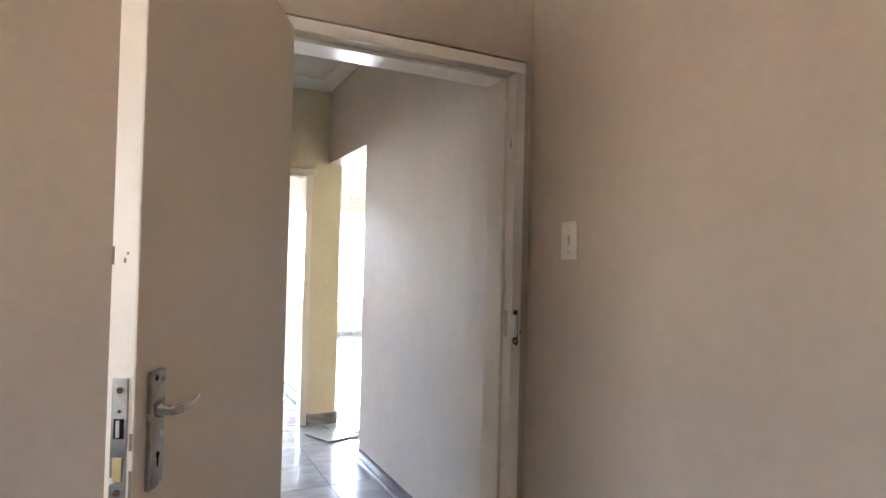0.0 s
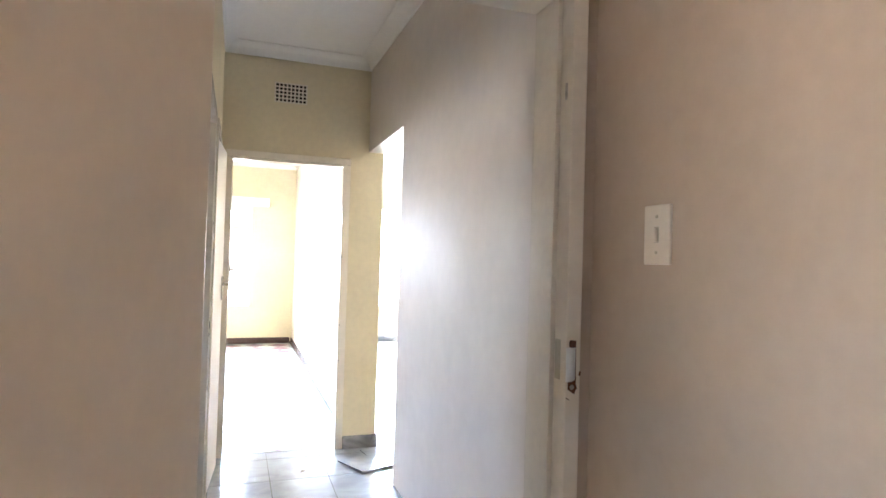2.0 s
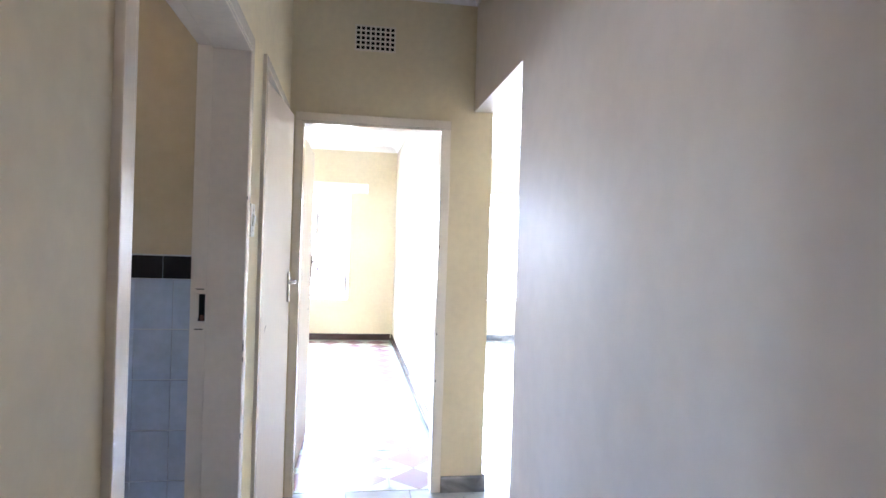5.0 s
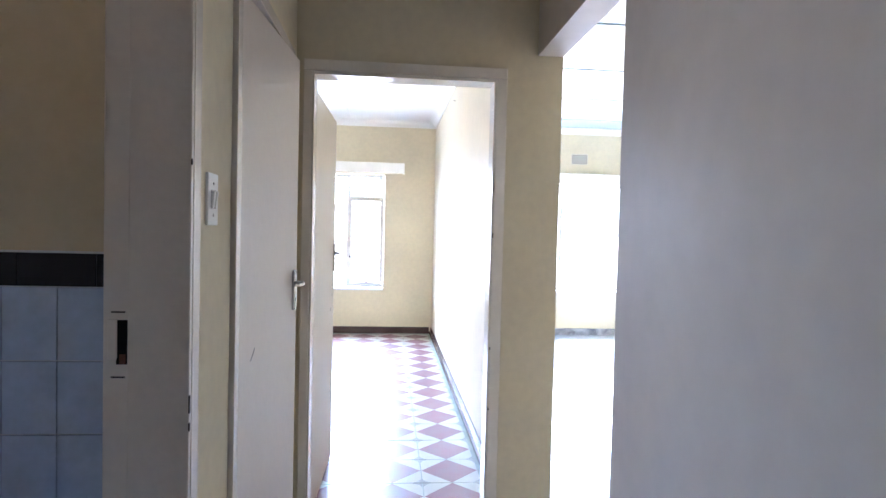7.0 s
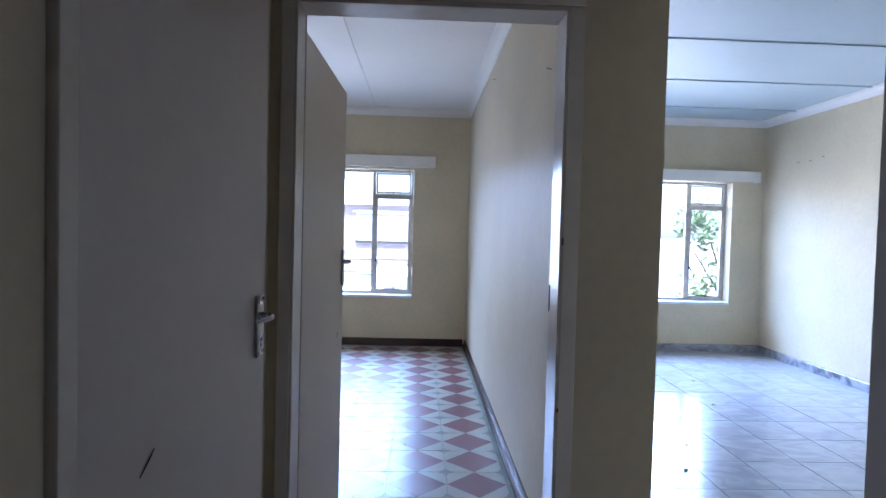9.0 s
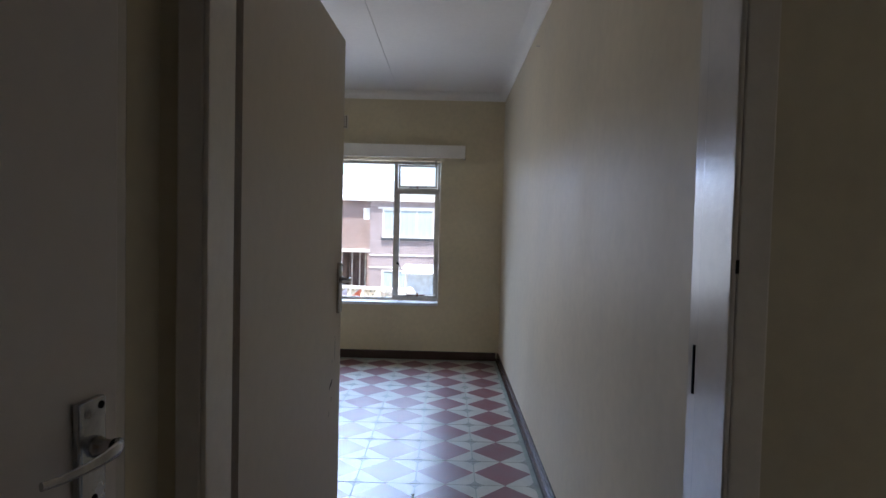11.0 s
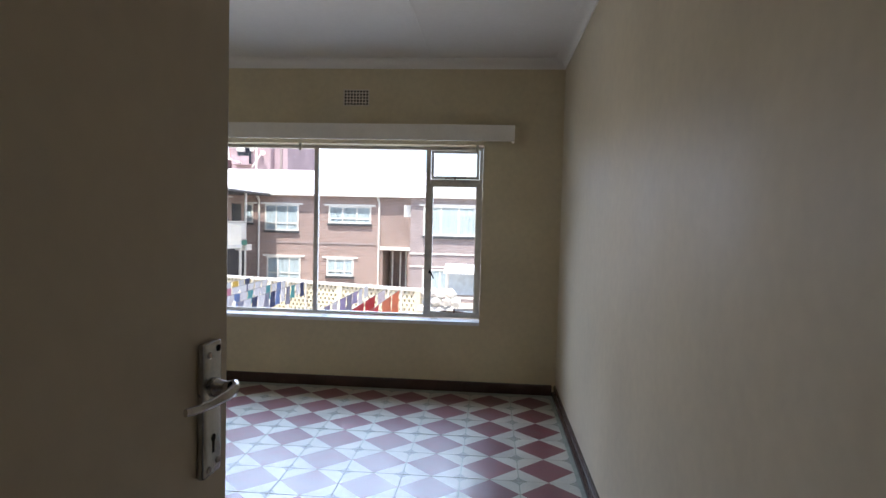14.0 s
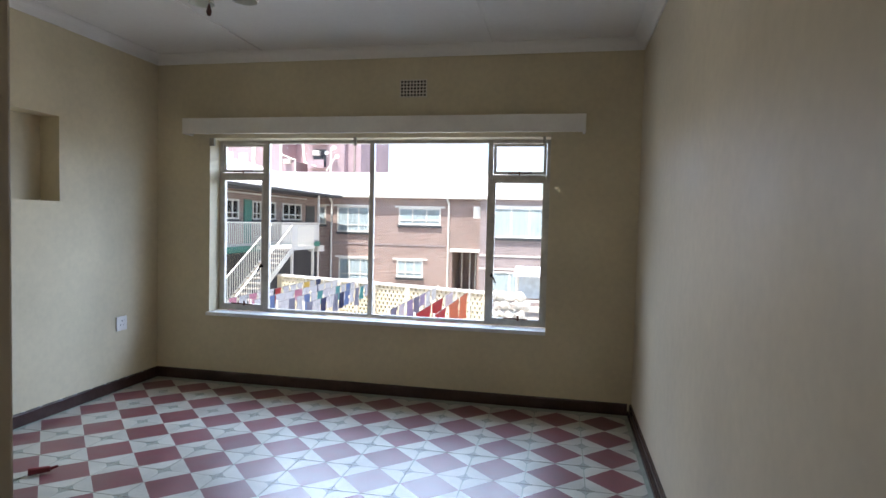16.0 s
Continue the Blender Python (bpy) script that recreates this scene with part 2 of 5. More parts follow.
# ---- helpers ----
def box(bm, x0, x1, y0, y1, z0, z1, mi=0):
    vs = [bm.verts.new(c) for c in ((x0, y0, z0), (x1, y0, z0), (x1, y1, z0), (x0, y1, z0), (x0, y0, z1), (x1, y0, z1), (x1, y1, z1), (x0, y1, z1))]
    for f in ((0, 3, 2, 1), (4, 5, 6, 7), (0, 1, 5, 4), (1, 2, 6, 5), (2, 3, 7, 6), (3, 0, 4, 7)):
        bm.faces.new([vs[i] for i in f]).material_index = mi
    return vs


def soft(bm, r=0.003, seg=2):
    bmesh.ops.bevel(bm, geom=list(bm.edges), offset=r, segments=seg, profile=0.6, affect="EDGES", clamp_overlap=True)
    return bm


def bbox(x0, x1, y0, y1, z0, z1, r=0.003, seg=2):
    bm = bmesh.new()
    box(bm, x0, x1, y0, y1, z0, z1)
    return soft(bm, r, seg) if r else bm


def rod(bm, a, b, r0, r1=None, n=12, caps=True):
    a, b = Vector(a), Vector(b)
    r1 = r0 if r1 is None else r1
    d = b - a
    q = d.to_track_quat("Z", "Y").to_matrix()
    rings = []
    for c, r in ((a, r0), (b, r1)):
        rings.append([bm.verts.new(c + q @ Vector((r * math.cos(2 * math.pi * i / n), r * math.sin(2 * math.pi * i / n), 0))) for i in range(n)])
    for i in range(n):
        j = (i + 1) % n
        bm.faces.new((rings[0][i], rings[0][j], rings[1][j], rings[1][i]))
    if caps:
        bm.faces.new(list(reversed(rings[0])))
        bm.faces.new(rings[1])


def lathe(bm, profile, n=20, at=(0, 0, 0)):
    """Turn (radius, height) pairs round the upright axis."""
    rings = []
    for r, z in profile:
        rings.append([bm.verts.new((at[0] + r * math.cos(2 * math.pi * i / n), at[1] + r * math.sin(2 * math.pi * i / n), at[2] + z)) for i in range(n)])
    for a, b in zip(rings, rings[1:]):
        for i in range(n):
            j = (i + 1) % n
            bm.faces.new((a[i], a[j], b[j], b[i]))


def sweep(bm, profile, start, end, inward):
    """A straight moulding: profile of (out, up) pairs pushed from start to end; inward is the way out of the wall."""
    s, e, w = Vector(start), Vector(end), Vector(inward)
    up = Vector((0, 0, 1))
    a = [bm.verts.new(s + w * o + up * u) for o, u in profile]
    b = [bm.verts.new(e + w * o + up * u) for o, u in profile]
    k = len(profile)
    for i in range(k):
        j = (i + 1) % k
        bm.faces.new((a[i], a[j], b[j], b[i]))
    bm.faces.new(list(reversed(a)))
    bm.faces.new(b)
    bmesh.ops.recalc_face_normals(bm, faces=list(bm.faces))


def mesh_of(name, bm, mats, smooth=False):
    me = bpy.data.meshes.new(name)
    bm.to_mesh(me)
    bm.free()
    for m in mats if isinstance(mats, (list, tuple)) else [mats]:
        me.materials.append(m)
    if smooth:
        for p in me.polygons:
            p.use_smooth = True
        me.set_sharp_from_angle(angle=radians(40))
    return me


def part(name, bm, mat, parent, label="", smooth=False):
    ob = new(name, mesh_of(name, bm, mat, smooth))
    ob.parent = parent
    if label:
        tagged(ob, label)
    return ob


def thing(name, bm, mat, label, category, group="", kind="", smooth=False):
    return tagged(new(name, mesh_of(name, bm, mat, smooth)), label, category, group, kind)


def holder(name, m, label, category, group="", kind=""):
    ob = tagged(new(name), label, category, group, kind)
    ob.empty_display_size = 0.1
    ob.matrix_basis = m
    return ob


def boxes(*rows):
    bm = bmesh.new()
    for r in rows:
        box(bm, *r)
    return bm


# ---- structure ----
H = 2.81          # ceiling height
COVE = 2.733      # underside of the cornices


def wall(name, mat, label, *rows):
    return thing(name, boxes(*rows), mat, label, "wall", kind="structure")


wall("wall_room_right", M_PINK, "plain beige painted plaster wall beside the open door", (-0.06, 0.13, -7.2, -3.03, -0.02, H))
wall("wall_room_door", M_PINK, "beige painted wall with a doorway into the passage",
     (-4.06, -1.005, -3.03, -2.89, -0.02, H), (-0.087, 0.13, -3.03, -2.89, -0.02, H), (-1.005, -0.087, -3.03, -2.89, 2.08, H))
wall("wall_room_back", M_PINK, "plain beige painted back wall", (-4.06, 0.13, -7.4, -7.2, -0.02, H))
wall("wall_passage_right", M_GLOSSWALL, "pale glossy passage wall ending at an open archway",
     (0.02, 0.13, -2.89, -0.95, -0.02, H), (0.02, 0.13, -0.95, 0.0, 2.14, H))
wall("wall_passage_end", M_CREAM, "cream end wall of the passage with a doorway",
     (-4.06, -0.96, 0.0, 0.13, -0.02, H), (-0.11, 0.13, 0.0, 0.13, -0.02, H), (-0.96, -0.11, 0.0, 0.13, 2.08, H))
wall("wall_passage_left", M_CREAM, "cream passage wall with a bathroom doorway and a door",
     (-1.13, -0.99, -2.89, -2.38, -0.02, H), (-1.13, -0.99, -1.27, -0.99, -0.02, H), (-1.13, -0.99, -0.11, 0.0, -0.02, H),
     (-1.13, -0.99, -2.38, -1.27, 2.03, H), (-1.13, -0.99, -0.99, -0.11, 2.07, H))
wall("wall_bathroom_end", M_BATH, "tan painted bathroom wall above tiles", (-4.06, -1.17, -0.9, -0.8, -0.02, H))
wall("wall_between_rooms", M_SATIN, "pale cream wall between bedroom and living room", (0.0, 0.13, 0.13, 5.41, -0.02, H))
WX0, WX1, WZ0, WZ1 = -3.55, -0.66, 0.575, 2.10      # bedroom window opening
LX0, LX1, LZ0, LZ1 = 0.34, 3.21, 0.575, 2.06        # living room window opening
wall("wall_window", M_CREAM, "cream outer wall with two wide windows",
     (-4.26, WX0, 5.41, 5.64, -0.02, H), (WX1, LX0, 5.41, 5.64, -0.02, H), (LX1, 3.8, 5.41, 5.64, -0.02, H),
     (WX0, WX1, 5.41, 5.64, -0.02, WZ0), (WX0, WX1, 5.41, 5.64, WZ1, H),
     (LX0, LX1, 5.41, 5.64, -0.02, LZ0), (LX0, LX1, 5.41, 5.64, LZ1, H))
NY0, NY1, NZ0, NZ1 = 3.62, 4.37, 1.51, 2.11         # wall niche
wall("wall_outer_left", M_CREAM, "cream outer wall with a small square niche",
     (-4.26, -4.06, -7.4, -6.0, -0.02, H), (-4.26, -4.06, -4.2, -2.2, -0.02, H), (-4.26, -4.06, -1.6, NY0, -0.02, H),
     (-4.26, -4.06, NY1, 5.41, -0.02, H), (-4.26, -4.06, NY0, NY1, -0.02, NZ0), (-4.26, -4.06, NY0, NY1, NZ1, H),
     (-4.26, -4.22, NY0, NY1, NZ0, NZ1),
     # two unseen window openings, added to let light into front room and bathroom
     (-4.26, -4.06, -6.0, -4.2, -0.02, 0.9), (-4.26, -4.06, -6.0, -4.2, 2.1, H),
     (-4.26, -4.06, -2.2, -1.6, -0.02, 1.3), (-4.26, -4.06, -2.2, -1.6, 2.0, H))
wall("wall_living_right", M_CREAM, "cream living room side wall", (3.6, 3.8, -2.8, 5.41, -0.02, H))
wall("wall_living_back", M_CREAM, "cream living room back wall", (0.13, 3.6, -2.8, -2.6, -0.02, H))


# ceilings: a slab each, with cover strips over the board joints
def ceiling(name, mat, x0, x1, y0, y1, strips=()):
    bm = boxes((x0, x1, y0, y1, H, H + 0.1), *strips)
    return thing(name, bm, mat, "white painted board ceiling with cover strips", "ceiling", kind="structure")


def strip_y(x, y0, y1):
    return (x - 0.02, x + 0.02, y0, y1, H - 0.008, H + 0.001)


def strip_x(y, x0, x1):
    return (x0, x1, y - 0.02, y + 0.02, H - 0.010, H + 0.001)


ceiling("ceiling_bedroom", M_CEIL, -4.26, 0.065, 0.08, 5.64, [strip_y(-1.14, 0.13, 5.41), strip_y(-3.05, 0.13, 5.41)])
ceiling("ceiling_living", M_LIVCEIL, 0.065, 3.8, -2.8, 5.64, [strip_x(y, 0.13, 3.6) for y in (-1.85, -0.75, 0.35, 1.45, 2.55, 3.65, 4.75)])
ceiling("ceiling_passage", M_CEIL, -4.26, 0.065, -2.95, 0.08)
ceiling("ceiling_room", M_CEIL, -4.26, 0.13, -7.4, -2.95)

COVE_PROFILE = [(0, 0), (0.010, 0), (0.014, 0.012)] + [(0.085 - 0.068 * math.cos(a), 0.012 + 0.058 * math.sin(a)) for a in (0.3, 0.6, 0.9, 1.2)] + [(0.085, 0.072), (0.085, 0.0765), (0, 0.0765)]


def cornice(name, start, end, inward):
    bm = bmesh.new()
    sweep(bm, COVE_PROFILE, (*start, COVE), (*end, COVE), (*inward, 0))
    return thing(name, bm, M_CEIL, "white plaster cove cornice", "cornice", kind="structure")


for a, b, w in [((0, 0.13), (0, 5.41), (-1, 0)), ((-4.06, 5.41), (0, 5.41), (0, -1)), ((-4.06, 0.13), (-4.06, 5.41), (1, 0)), ((-4.06, 0.13), (0, 0.13), (0, 1)),
                ((0.02, -2.89), (0.02, 0), (-1, 0)), ((-0.99, 0), (0.02, 0), (0, -1)), ((-0.99, -2.89), (-0.99, 0), (1, 0)), ((-0.99, -2.89), (0.02, -2.89), (0, 1)),
                ((0.13, 5.41), (3.6, 5.41), (0, -1)), ((3.6, -2.6), (3.6, 5.41), (-1, 0)), ((0.13, -2.6), (0.13, 5.41), (1, 0)), ((0.13, -2.6), (3.6, -2.6), (0, 1)),
                ((-0.06, -7.2), (-0.06, -3.0), (-1, 0)), ((-4.06, -3.0), (-0.06, -3.0), (0, -1))]:
    cornice("cornice", a, b, w)

# skirtings
STEP = [(0, 0), (0.032, 0), (0.032, 0.022), (0.026, 0.030), (0.017, 0.033), (0.017, 0.072), (0.012, 0.082), (0, 0.084)]
PLAIN = [(0, 0), (0.020, 0), (0.020, 0.078), (0.014, 0.086), (0, 0.087)]


def skirting(profile, mat, start, end, inward, label, z=0.0):
    bm = bmesh.new()
    sweep(bm, profile, (*start, z), (*end, z), (*inward, 0))
    return thing("baseboard", bm, mat, label, "baseboard", kind="structure")


skirting(STEP, M_SKIRT, (0, 0.145), (0, 5.41), (-1, 0), "dark brown glossy stepped skirting board")
skirting(PLAIN, M_SKIRT, (-4.06, 5.41), (-0.032, 5.41), (0, -1), "dark brown glossy skirting board")
skirting(PLAIN, M_SKIRT, (-4.06, 0.15), (-4.06, 5.39), (1, 0), "dark brown glossy skirting board with chipped paint")
skirting(STEP, M_GREYSKIRT, (0.02, -2.88), (0.02, -0.98), (-1, 0), "grey glossy skirting board, loose at its end")
skirting(PLAIN, M_MARBLESK, (-0.108, 0), (0.13, 0), (0, -1), "grey marbled skirting tile")
skirting([(0, 0), (0.014, 0), (0.014, 0.096), (0.008, 0.10), (0, 0.10)], M_MARBLESK, (0.13, -0.02), (0.13, 0.13), (1, 0), "grey marbled skirting tile")
skirting(PLAIN, M_MARBLESK, (0.13, 5.41), (3.58, 5.41), (0, -1), "grey marbled tile skirting")
skirting(PLAIN, M_MARBLESK, (3.6, -2.6), (3.6, 5.41), (-1, 0), "grey marbled tile skirting")
skirting(PLAIN, M_GREYSKIRT, (-0.99, -1.25), (-0.99, -1.0), (1, 0), "grey glossy skirting board")

# floor slabs under the tiles
floor_bed = thing("floor_bedroom", boxes((-4.06, 0.0, 0.08, 5.41, -0.15, -0.003)), M_BEDGROUT, "tiled bedroom floor in red diamonds on cream", "floor", kind="structure")
floor_hall = thing("floor_hall", boxes((-0.99, 3.6, -2.89, 0.08, -0.15, -0.003), (0.0, 3.6, 0.08, 5.41, -0.15, -0.003)), M_GROUT, "shiny grey marbled tile floor", "floor", kind="structure")
thing("floor_room", boxes((-4.06, 0.0, -7.2, -2.89, -0.15, 0.0), (-4.06, -0.99, -2.89, 0.08, -0.15, 0.0)), M_MARBLE, "grey marbled floor", "floor", kind="structure")


# ---- doorways ----
def door_frame(name, m, width, height, thick, face, swing, label, stop=0.014, hinge_face=None):
    """Pressed steel frame; width along x, wall thickness along y, the rebate for the leaf on the side named by swing."""
    f = holder(name, m, label, "door frame", kind="structure")
    lip, w = 0.014, face
    y0, y1 = (-lip, thick + lip)
    r0, r1 = (y0 + 0.05, y1) if swing < 0 else (y0, y1 - 0.05)
    for x, s in ((0, -1), (width, 1)):
        bm = bmesh.new()
        wide = hinge_face if hinge_face and s < 0 else w
        a, b = sorted((x, x + s * wide))
        box(bm, a, b, y0, y1, 0, height)
        a, b = sorted((x, x - s * stop))
        box(bm, a, b, r0 + 0.001, r1 - 0.001, 0, height)
        part("jamb", soft(bm, 0.003), M_FRAME, f)
    bm = bmesh.new()
    box(bm, -(hinge_face or w), width + w, y0, y1, height + 0.001, height + w)
    box(bm, stop + 0.0005, width - stop - 0.0005, r0 + 0.001, r1 - 0.001, height - 0.014, height)
    part("head", soft(bm, 0.003), M_FRAME, f)
    return f


frame_a = door_frame("door_frame_1", pose(-0.957, -3.03, 0), 0.822, 2.03, 0.14, 0.040, -1, "cream gloss painted steel door frame with a bare strike slot", 0.014, 0.048)
frame_b = door_frame("door_frame_2", pose(-0.922, 0.0, 0), 0.764, 2.03, 0.13, 0.047, 1, "cream gloss painted steel door frame", 0.008, 0.037)
frame_c = door_frame("door_frame_3", pose(-0.99, -2.335, 0, 0, 0, 90), 1.022, 1.985, 0.14, 0.043, 1, "cream painted steel frame of the bathroom doorway")
frame_d = door_frame("door_frame_4", pose(-0.99, -0.945, 0, 0, 0, 90), 0.79, 2.03, 0.14, 0.042, -1, "cream gloss painted steel door frame")


def flake(points, y0, y1):
    """A flat ragged-edged piece in the plane of the frame's face, given by its outline in x and z."""
    bm = bmesh.new()
    f = bm.faces.new([bm.verts.new((x, y1, z)) for x, z in points])
    r = bmesh.ops.extrude_face_region(bm, geom=[f])
    for v in r["geom"]:
        if isinstance(v, bmesh.types.BMVert):
            v.co.y = y0
    bmesh.ops.recalc_face_normals(bm, faces=list(bm.faces))
    return bm


# bent strike plate that bulges out of the frame's face, with rust showing above and below it
bm = bmesh.new()
rows = []
for i in range(7):
    u = i / 6
    x = 0.8205 + 0.0275 * u
    rows.append([bm.verts.new((x, -0.0145 - 0.0085 * math.sin(math.pi * (0.12 + 0.88 * u)), z)) for z in (1.094 - 0.005 * (1 - u), 1.100, 1.164, 1.170)])
for a, b in zip(rows, rows[1:]):
    for k in range(3):
        bm.faces.new((a[k], b[k], b[k + 1], a[k + 1]))
bmesh.ops.solidify(bm, geom=list(bm.faces), thickness=0.0025)
part("strike_plate", bm, M_SILL, frame_a, "pale strike plate bent round the frame", smooth=True)
part("rust_patch", flake([(0.831, 1.171), (0.830, 1.181), (0.833, 1.187), (0.848, 1.185), (0.848, 1.169), (0.838, 1.168)], -0.0162, -0.0138), M_RUST, frame_a, "rusty bare steel above the strike plate")
part("rust_patch", flake([(0.822, 1.094), (0.829, 1.088), (0.829, 1.071), (0.846, 1.060), (0.848, 1.068), (0.853, 1.074), (0.849, 1.084), (0.850, 1.101), (0.846, 1.094)], -0.0166, -0.0138), M_RUST, frame_a, "rusty bare steel below the strike plate")
# rust-brown sliver drawn as the shadow beside the bent plate
part("shadow_gap", flake([(0.8465, 1.096), (0.8495, 1.100), (0.849, 1.166), (0.8470, 1.168)], -0.0152, -0.0138), M_RUST, frame_a)
bm = bmesh.new()
rod(bm, (0.838, -0.0160, 1.077), (0.838, -0.0188, 1.077), 0.0055, n=10)
part("screw", bm, M_STEELOLD, frame_a)
part("paint_chip", flake([(0.857, 1.103), (0.859, 1.114), (0.863, 1.112), (0.862, 1.102)], -0.0150, -0.0138), M_RUST, frame_a)
part("paint_chip", flake([(0.824, 1.051), (0.825, 1.053), (0.834, 1.047), (0.834, 1.045)], -0.0150, -0.0138), M_RUST, frame_a)
part("dirt_smear", bbox(0.8212, 0.8222, 0.010, 0.034, 1.09, 1.185, 0), M_CLAY, frame_a, "worn patch left by the latch")
part("hinge_hole", bbox(0.8205, 0.8225, 0.008, 0.016, 1.76, 1.80, 0), M_STEELOLD, frame_a)
part("strike_slot", bbox(0.7545, 0.7575, 0.0985, 0.1035, 1.155, 1.235, 0), M_BLACK, frame_b, "dark empty strike slot")
part("strike_slot", bbox(1.0190, 1.0225, 0.108, 0.128, 1.112, 1.198, 0), M_BLACK, frame_c, "dark empty strike slot")
part("strike_plate", bbox(1.0170, 1.0224, 0.126, 0.144, 1.122, 1.1995, 0.002), M_FRAME, frame_c, "painted strike plate beside the slot")
part("rust_patch", bbox(1.0186, 1.0222, 0.110, 0.122, 1.1125, 1.132, 0.001), M_RUST, frame_c)


# dark brown strip paints the shade that fills the hinge rebate
part("bare_rebate", bbox(-0.001, 0.0016, 0.0955, 0.1425, 0.002, 2.028, 0), M_EDGEBROWN, frame_b, "dark brown strip painted as the shade in the hinge rebate")


def lever_bm(s):
    """Curved lever: round neck out of the plate, a shoulder, then a flattened arm that bows back towards the hinge side."""
    bm = bmesh.new()
    lathe(bm, [(0.0125, 0), (0.0125, 0.006), (0.0095, 0.010), (0.0085, 0.024)], 14)
    bmesh.ops.rotate(bm, verts=list(bm.verts), matrix=Matrix.Rotation(-s * math.pi / 2, 3, "X"))
    pts = [(0.007, 0.020, 0.000), (0.005, 0.029, 0.001), (-0.010, 0.036, 0.001), (-0.036, 0.037, 0.000), (-0.064, 0.034, -0.001), (-0.092, 0.029, -0.001), (-0.116, 0.024, 0.001)]
    wide = [0.0075, 0.0092, 0.0088, 0.0068, 0.0056, 0.005, 0.0048]
    thin = [0.006, 0.0065, 0.006, 0.005, 0.0042, 0.0038, 0.0034]
    rings, n = [], 12
    for k, (x, y, z) in enumerate(pts):
        a, b = Vector(pts[max(k - 1, 0)]), Vector(pts[min(k + 1, len(pts) - 1)])
        d = (b - a).normalized()
        side = Vector((-d.y, d.x, 0)).normalized()
        ring = []
        for i in range(n):
            q = 2 * math.pi * i / n
            v = Vector((x, y, z)) + side * thin[k] * math.cos(q) + Vector((0, 0, 1)) * wide[k] * math.sin(q)
            ring.append(bm.verts.new((v.x, s * v.y, v.z)))
        rings.append(ring)
    for a, b in zip(rings, rings[1:]):
        for i in range(n):
            j = (i + 1) % n
            bm.faces.new((a[i], a[j], b[j], b[i]))
    bm.faces.new(rings[0])
    bm.faces.new(rings[-1])
    bmesh.ops.scale(bm, vec=(0.86, 0.86, 0.95), verts=list(bm.verts))
    bmesh.ops.recalc_face_normals(bm, faces=list(bm.faces))
    return bm


def door(name, m, width, height, thick, mat, plate_z, label, latch=False, plate_h=0.19, sides=(0, 1), inset=0.055, brown_edge=False, hinge_z=(0.25, 1.77)):
    """Flush leaf hinged at the origin along +x, thickness 0 to thick in y."""
    d = tagged(new(name, mesh_of(name, bbox(0, width, 0, thick, 0.008, height, 0.003), mat)), label, "door", kind="structure")
    d.matrix_basis = m
    px = width - inset
    for y, s in [((0, -1), (thick, 1))[k] for k in sides]:
        a, b = sorted((y, y + s * 0.011))
        p = part("handle_plate", bbox(px - 0.021, px + 0.021, a, b, plate_z - plate_h / 2, plate_z + plate_h / 2, 0.0045, 3), M_PLATED, d, "scuffed plated steel lever plate", smooth=True)
        bm = lever_bm(s)
        bmesh.ops.translate(bm, verts=list(bm.verts), vec=(px, y + s * 0.0105, plate_z + plate_h * 0.16))
        part("lever", bm, M_PLATED, p, "curved plated steel lever", smooth=True)
        bm = bmesh.new()
        zk = plate_z - plate_h * 0.22
        rod(bm, (px, y + s * 0.0105, zk), (px, y + s * 0.0115, zk), 0.005)
        box(bm, px - 0.0022, px + 0.0022, *sorted((y + s * 0.0105, y + s * 0.0114)), zk - 0.018, zk - 0.002)
        part("keyhole", bm, M_BLACK, p)
        for xx, zz in ((-0.011, 0.41), (0.011, 0.44), (-0.011, -0.44), (0.011, -0.41)):
            bm = bmesh.new()
            rod(bm, (px + xx, y + s * 0.0105, plate_z + zz * plate_h), (px + xx, y + s * 0.0120, plate_z + zz * plate_h), 0.0042, n=10)
            part("screw", bm, M_BLACK if xx * zz > 0 and zz > 0 else M_STEELOLD, p)
    if brown_edge:
        # thin dark brown strip covering the hinge edge
        part("hinge_edge", bbox(-0.0022, 0.001, 0.0025, thick - 0.0025, 0.012, height - 0.004, 0.001), M_EDGEBROWN, d, "dark brown strip along the hinge edge")
    if latch:
        mid = thick / 2
        p = part("lock_faceplate", bbox(width - 0.001, width + 0.0025, mid - 0.012, mid + 0.012, plate_z - 0.145, plate_z + 0.089, 0.001), M_PLATED, d, "scuffed steel lock faceplate")
        part("latch", bbox(width + 0.001, width + 0.0032, mid - 0.0075, mid + 0.0075, plate_z, plate_z + 0.029, 0), M_BLACK, p, "dark latch opening")
        part("latch_tongue", bbox(width + 0.002, width + 0.0045, mid - 0.004, mid + 0.002, plate_z + 0.002, plate_z + 0.027, 0.001), M_STEELOLD, p)
        part("bolt", bbox(width + 0.002, width + 0.0045, mid - 0.007, mid + 0.007, plate_z - 0.063, plate_z - 0.028, 0.001), M_BRASS, p, "tarnished brass bolt")
        for zz, r in ((0.071, 0.0048), (0.040, 0.0025), (-0.080, 0.0048), (-0.125, 0.004)):
            bm = bmesh.new()
            rod(bm, (width + 0.002, mid, plate_z + zz), (width + 0.0035, mid, plate_z + zz), r, n=10)
            part("screw", bm, M_RUST, p)
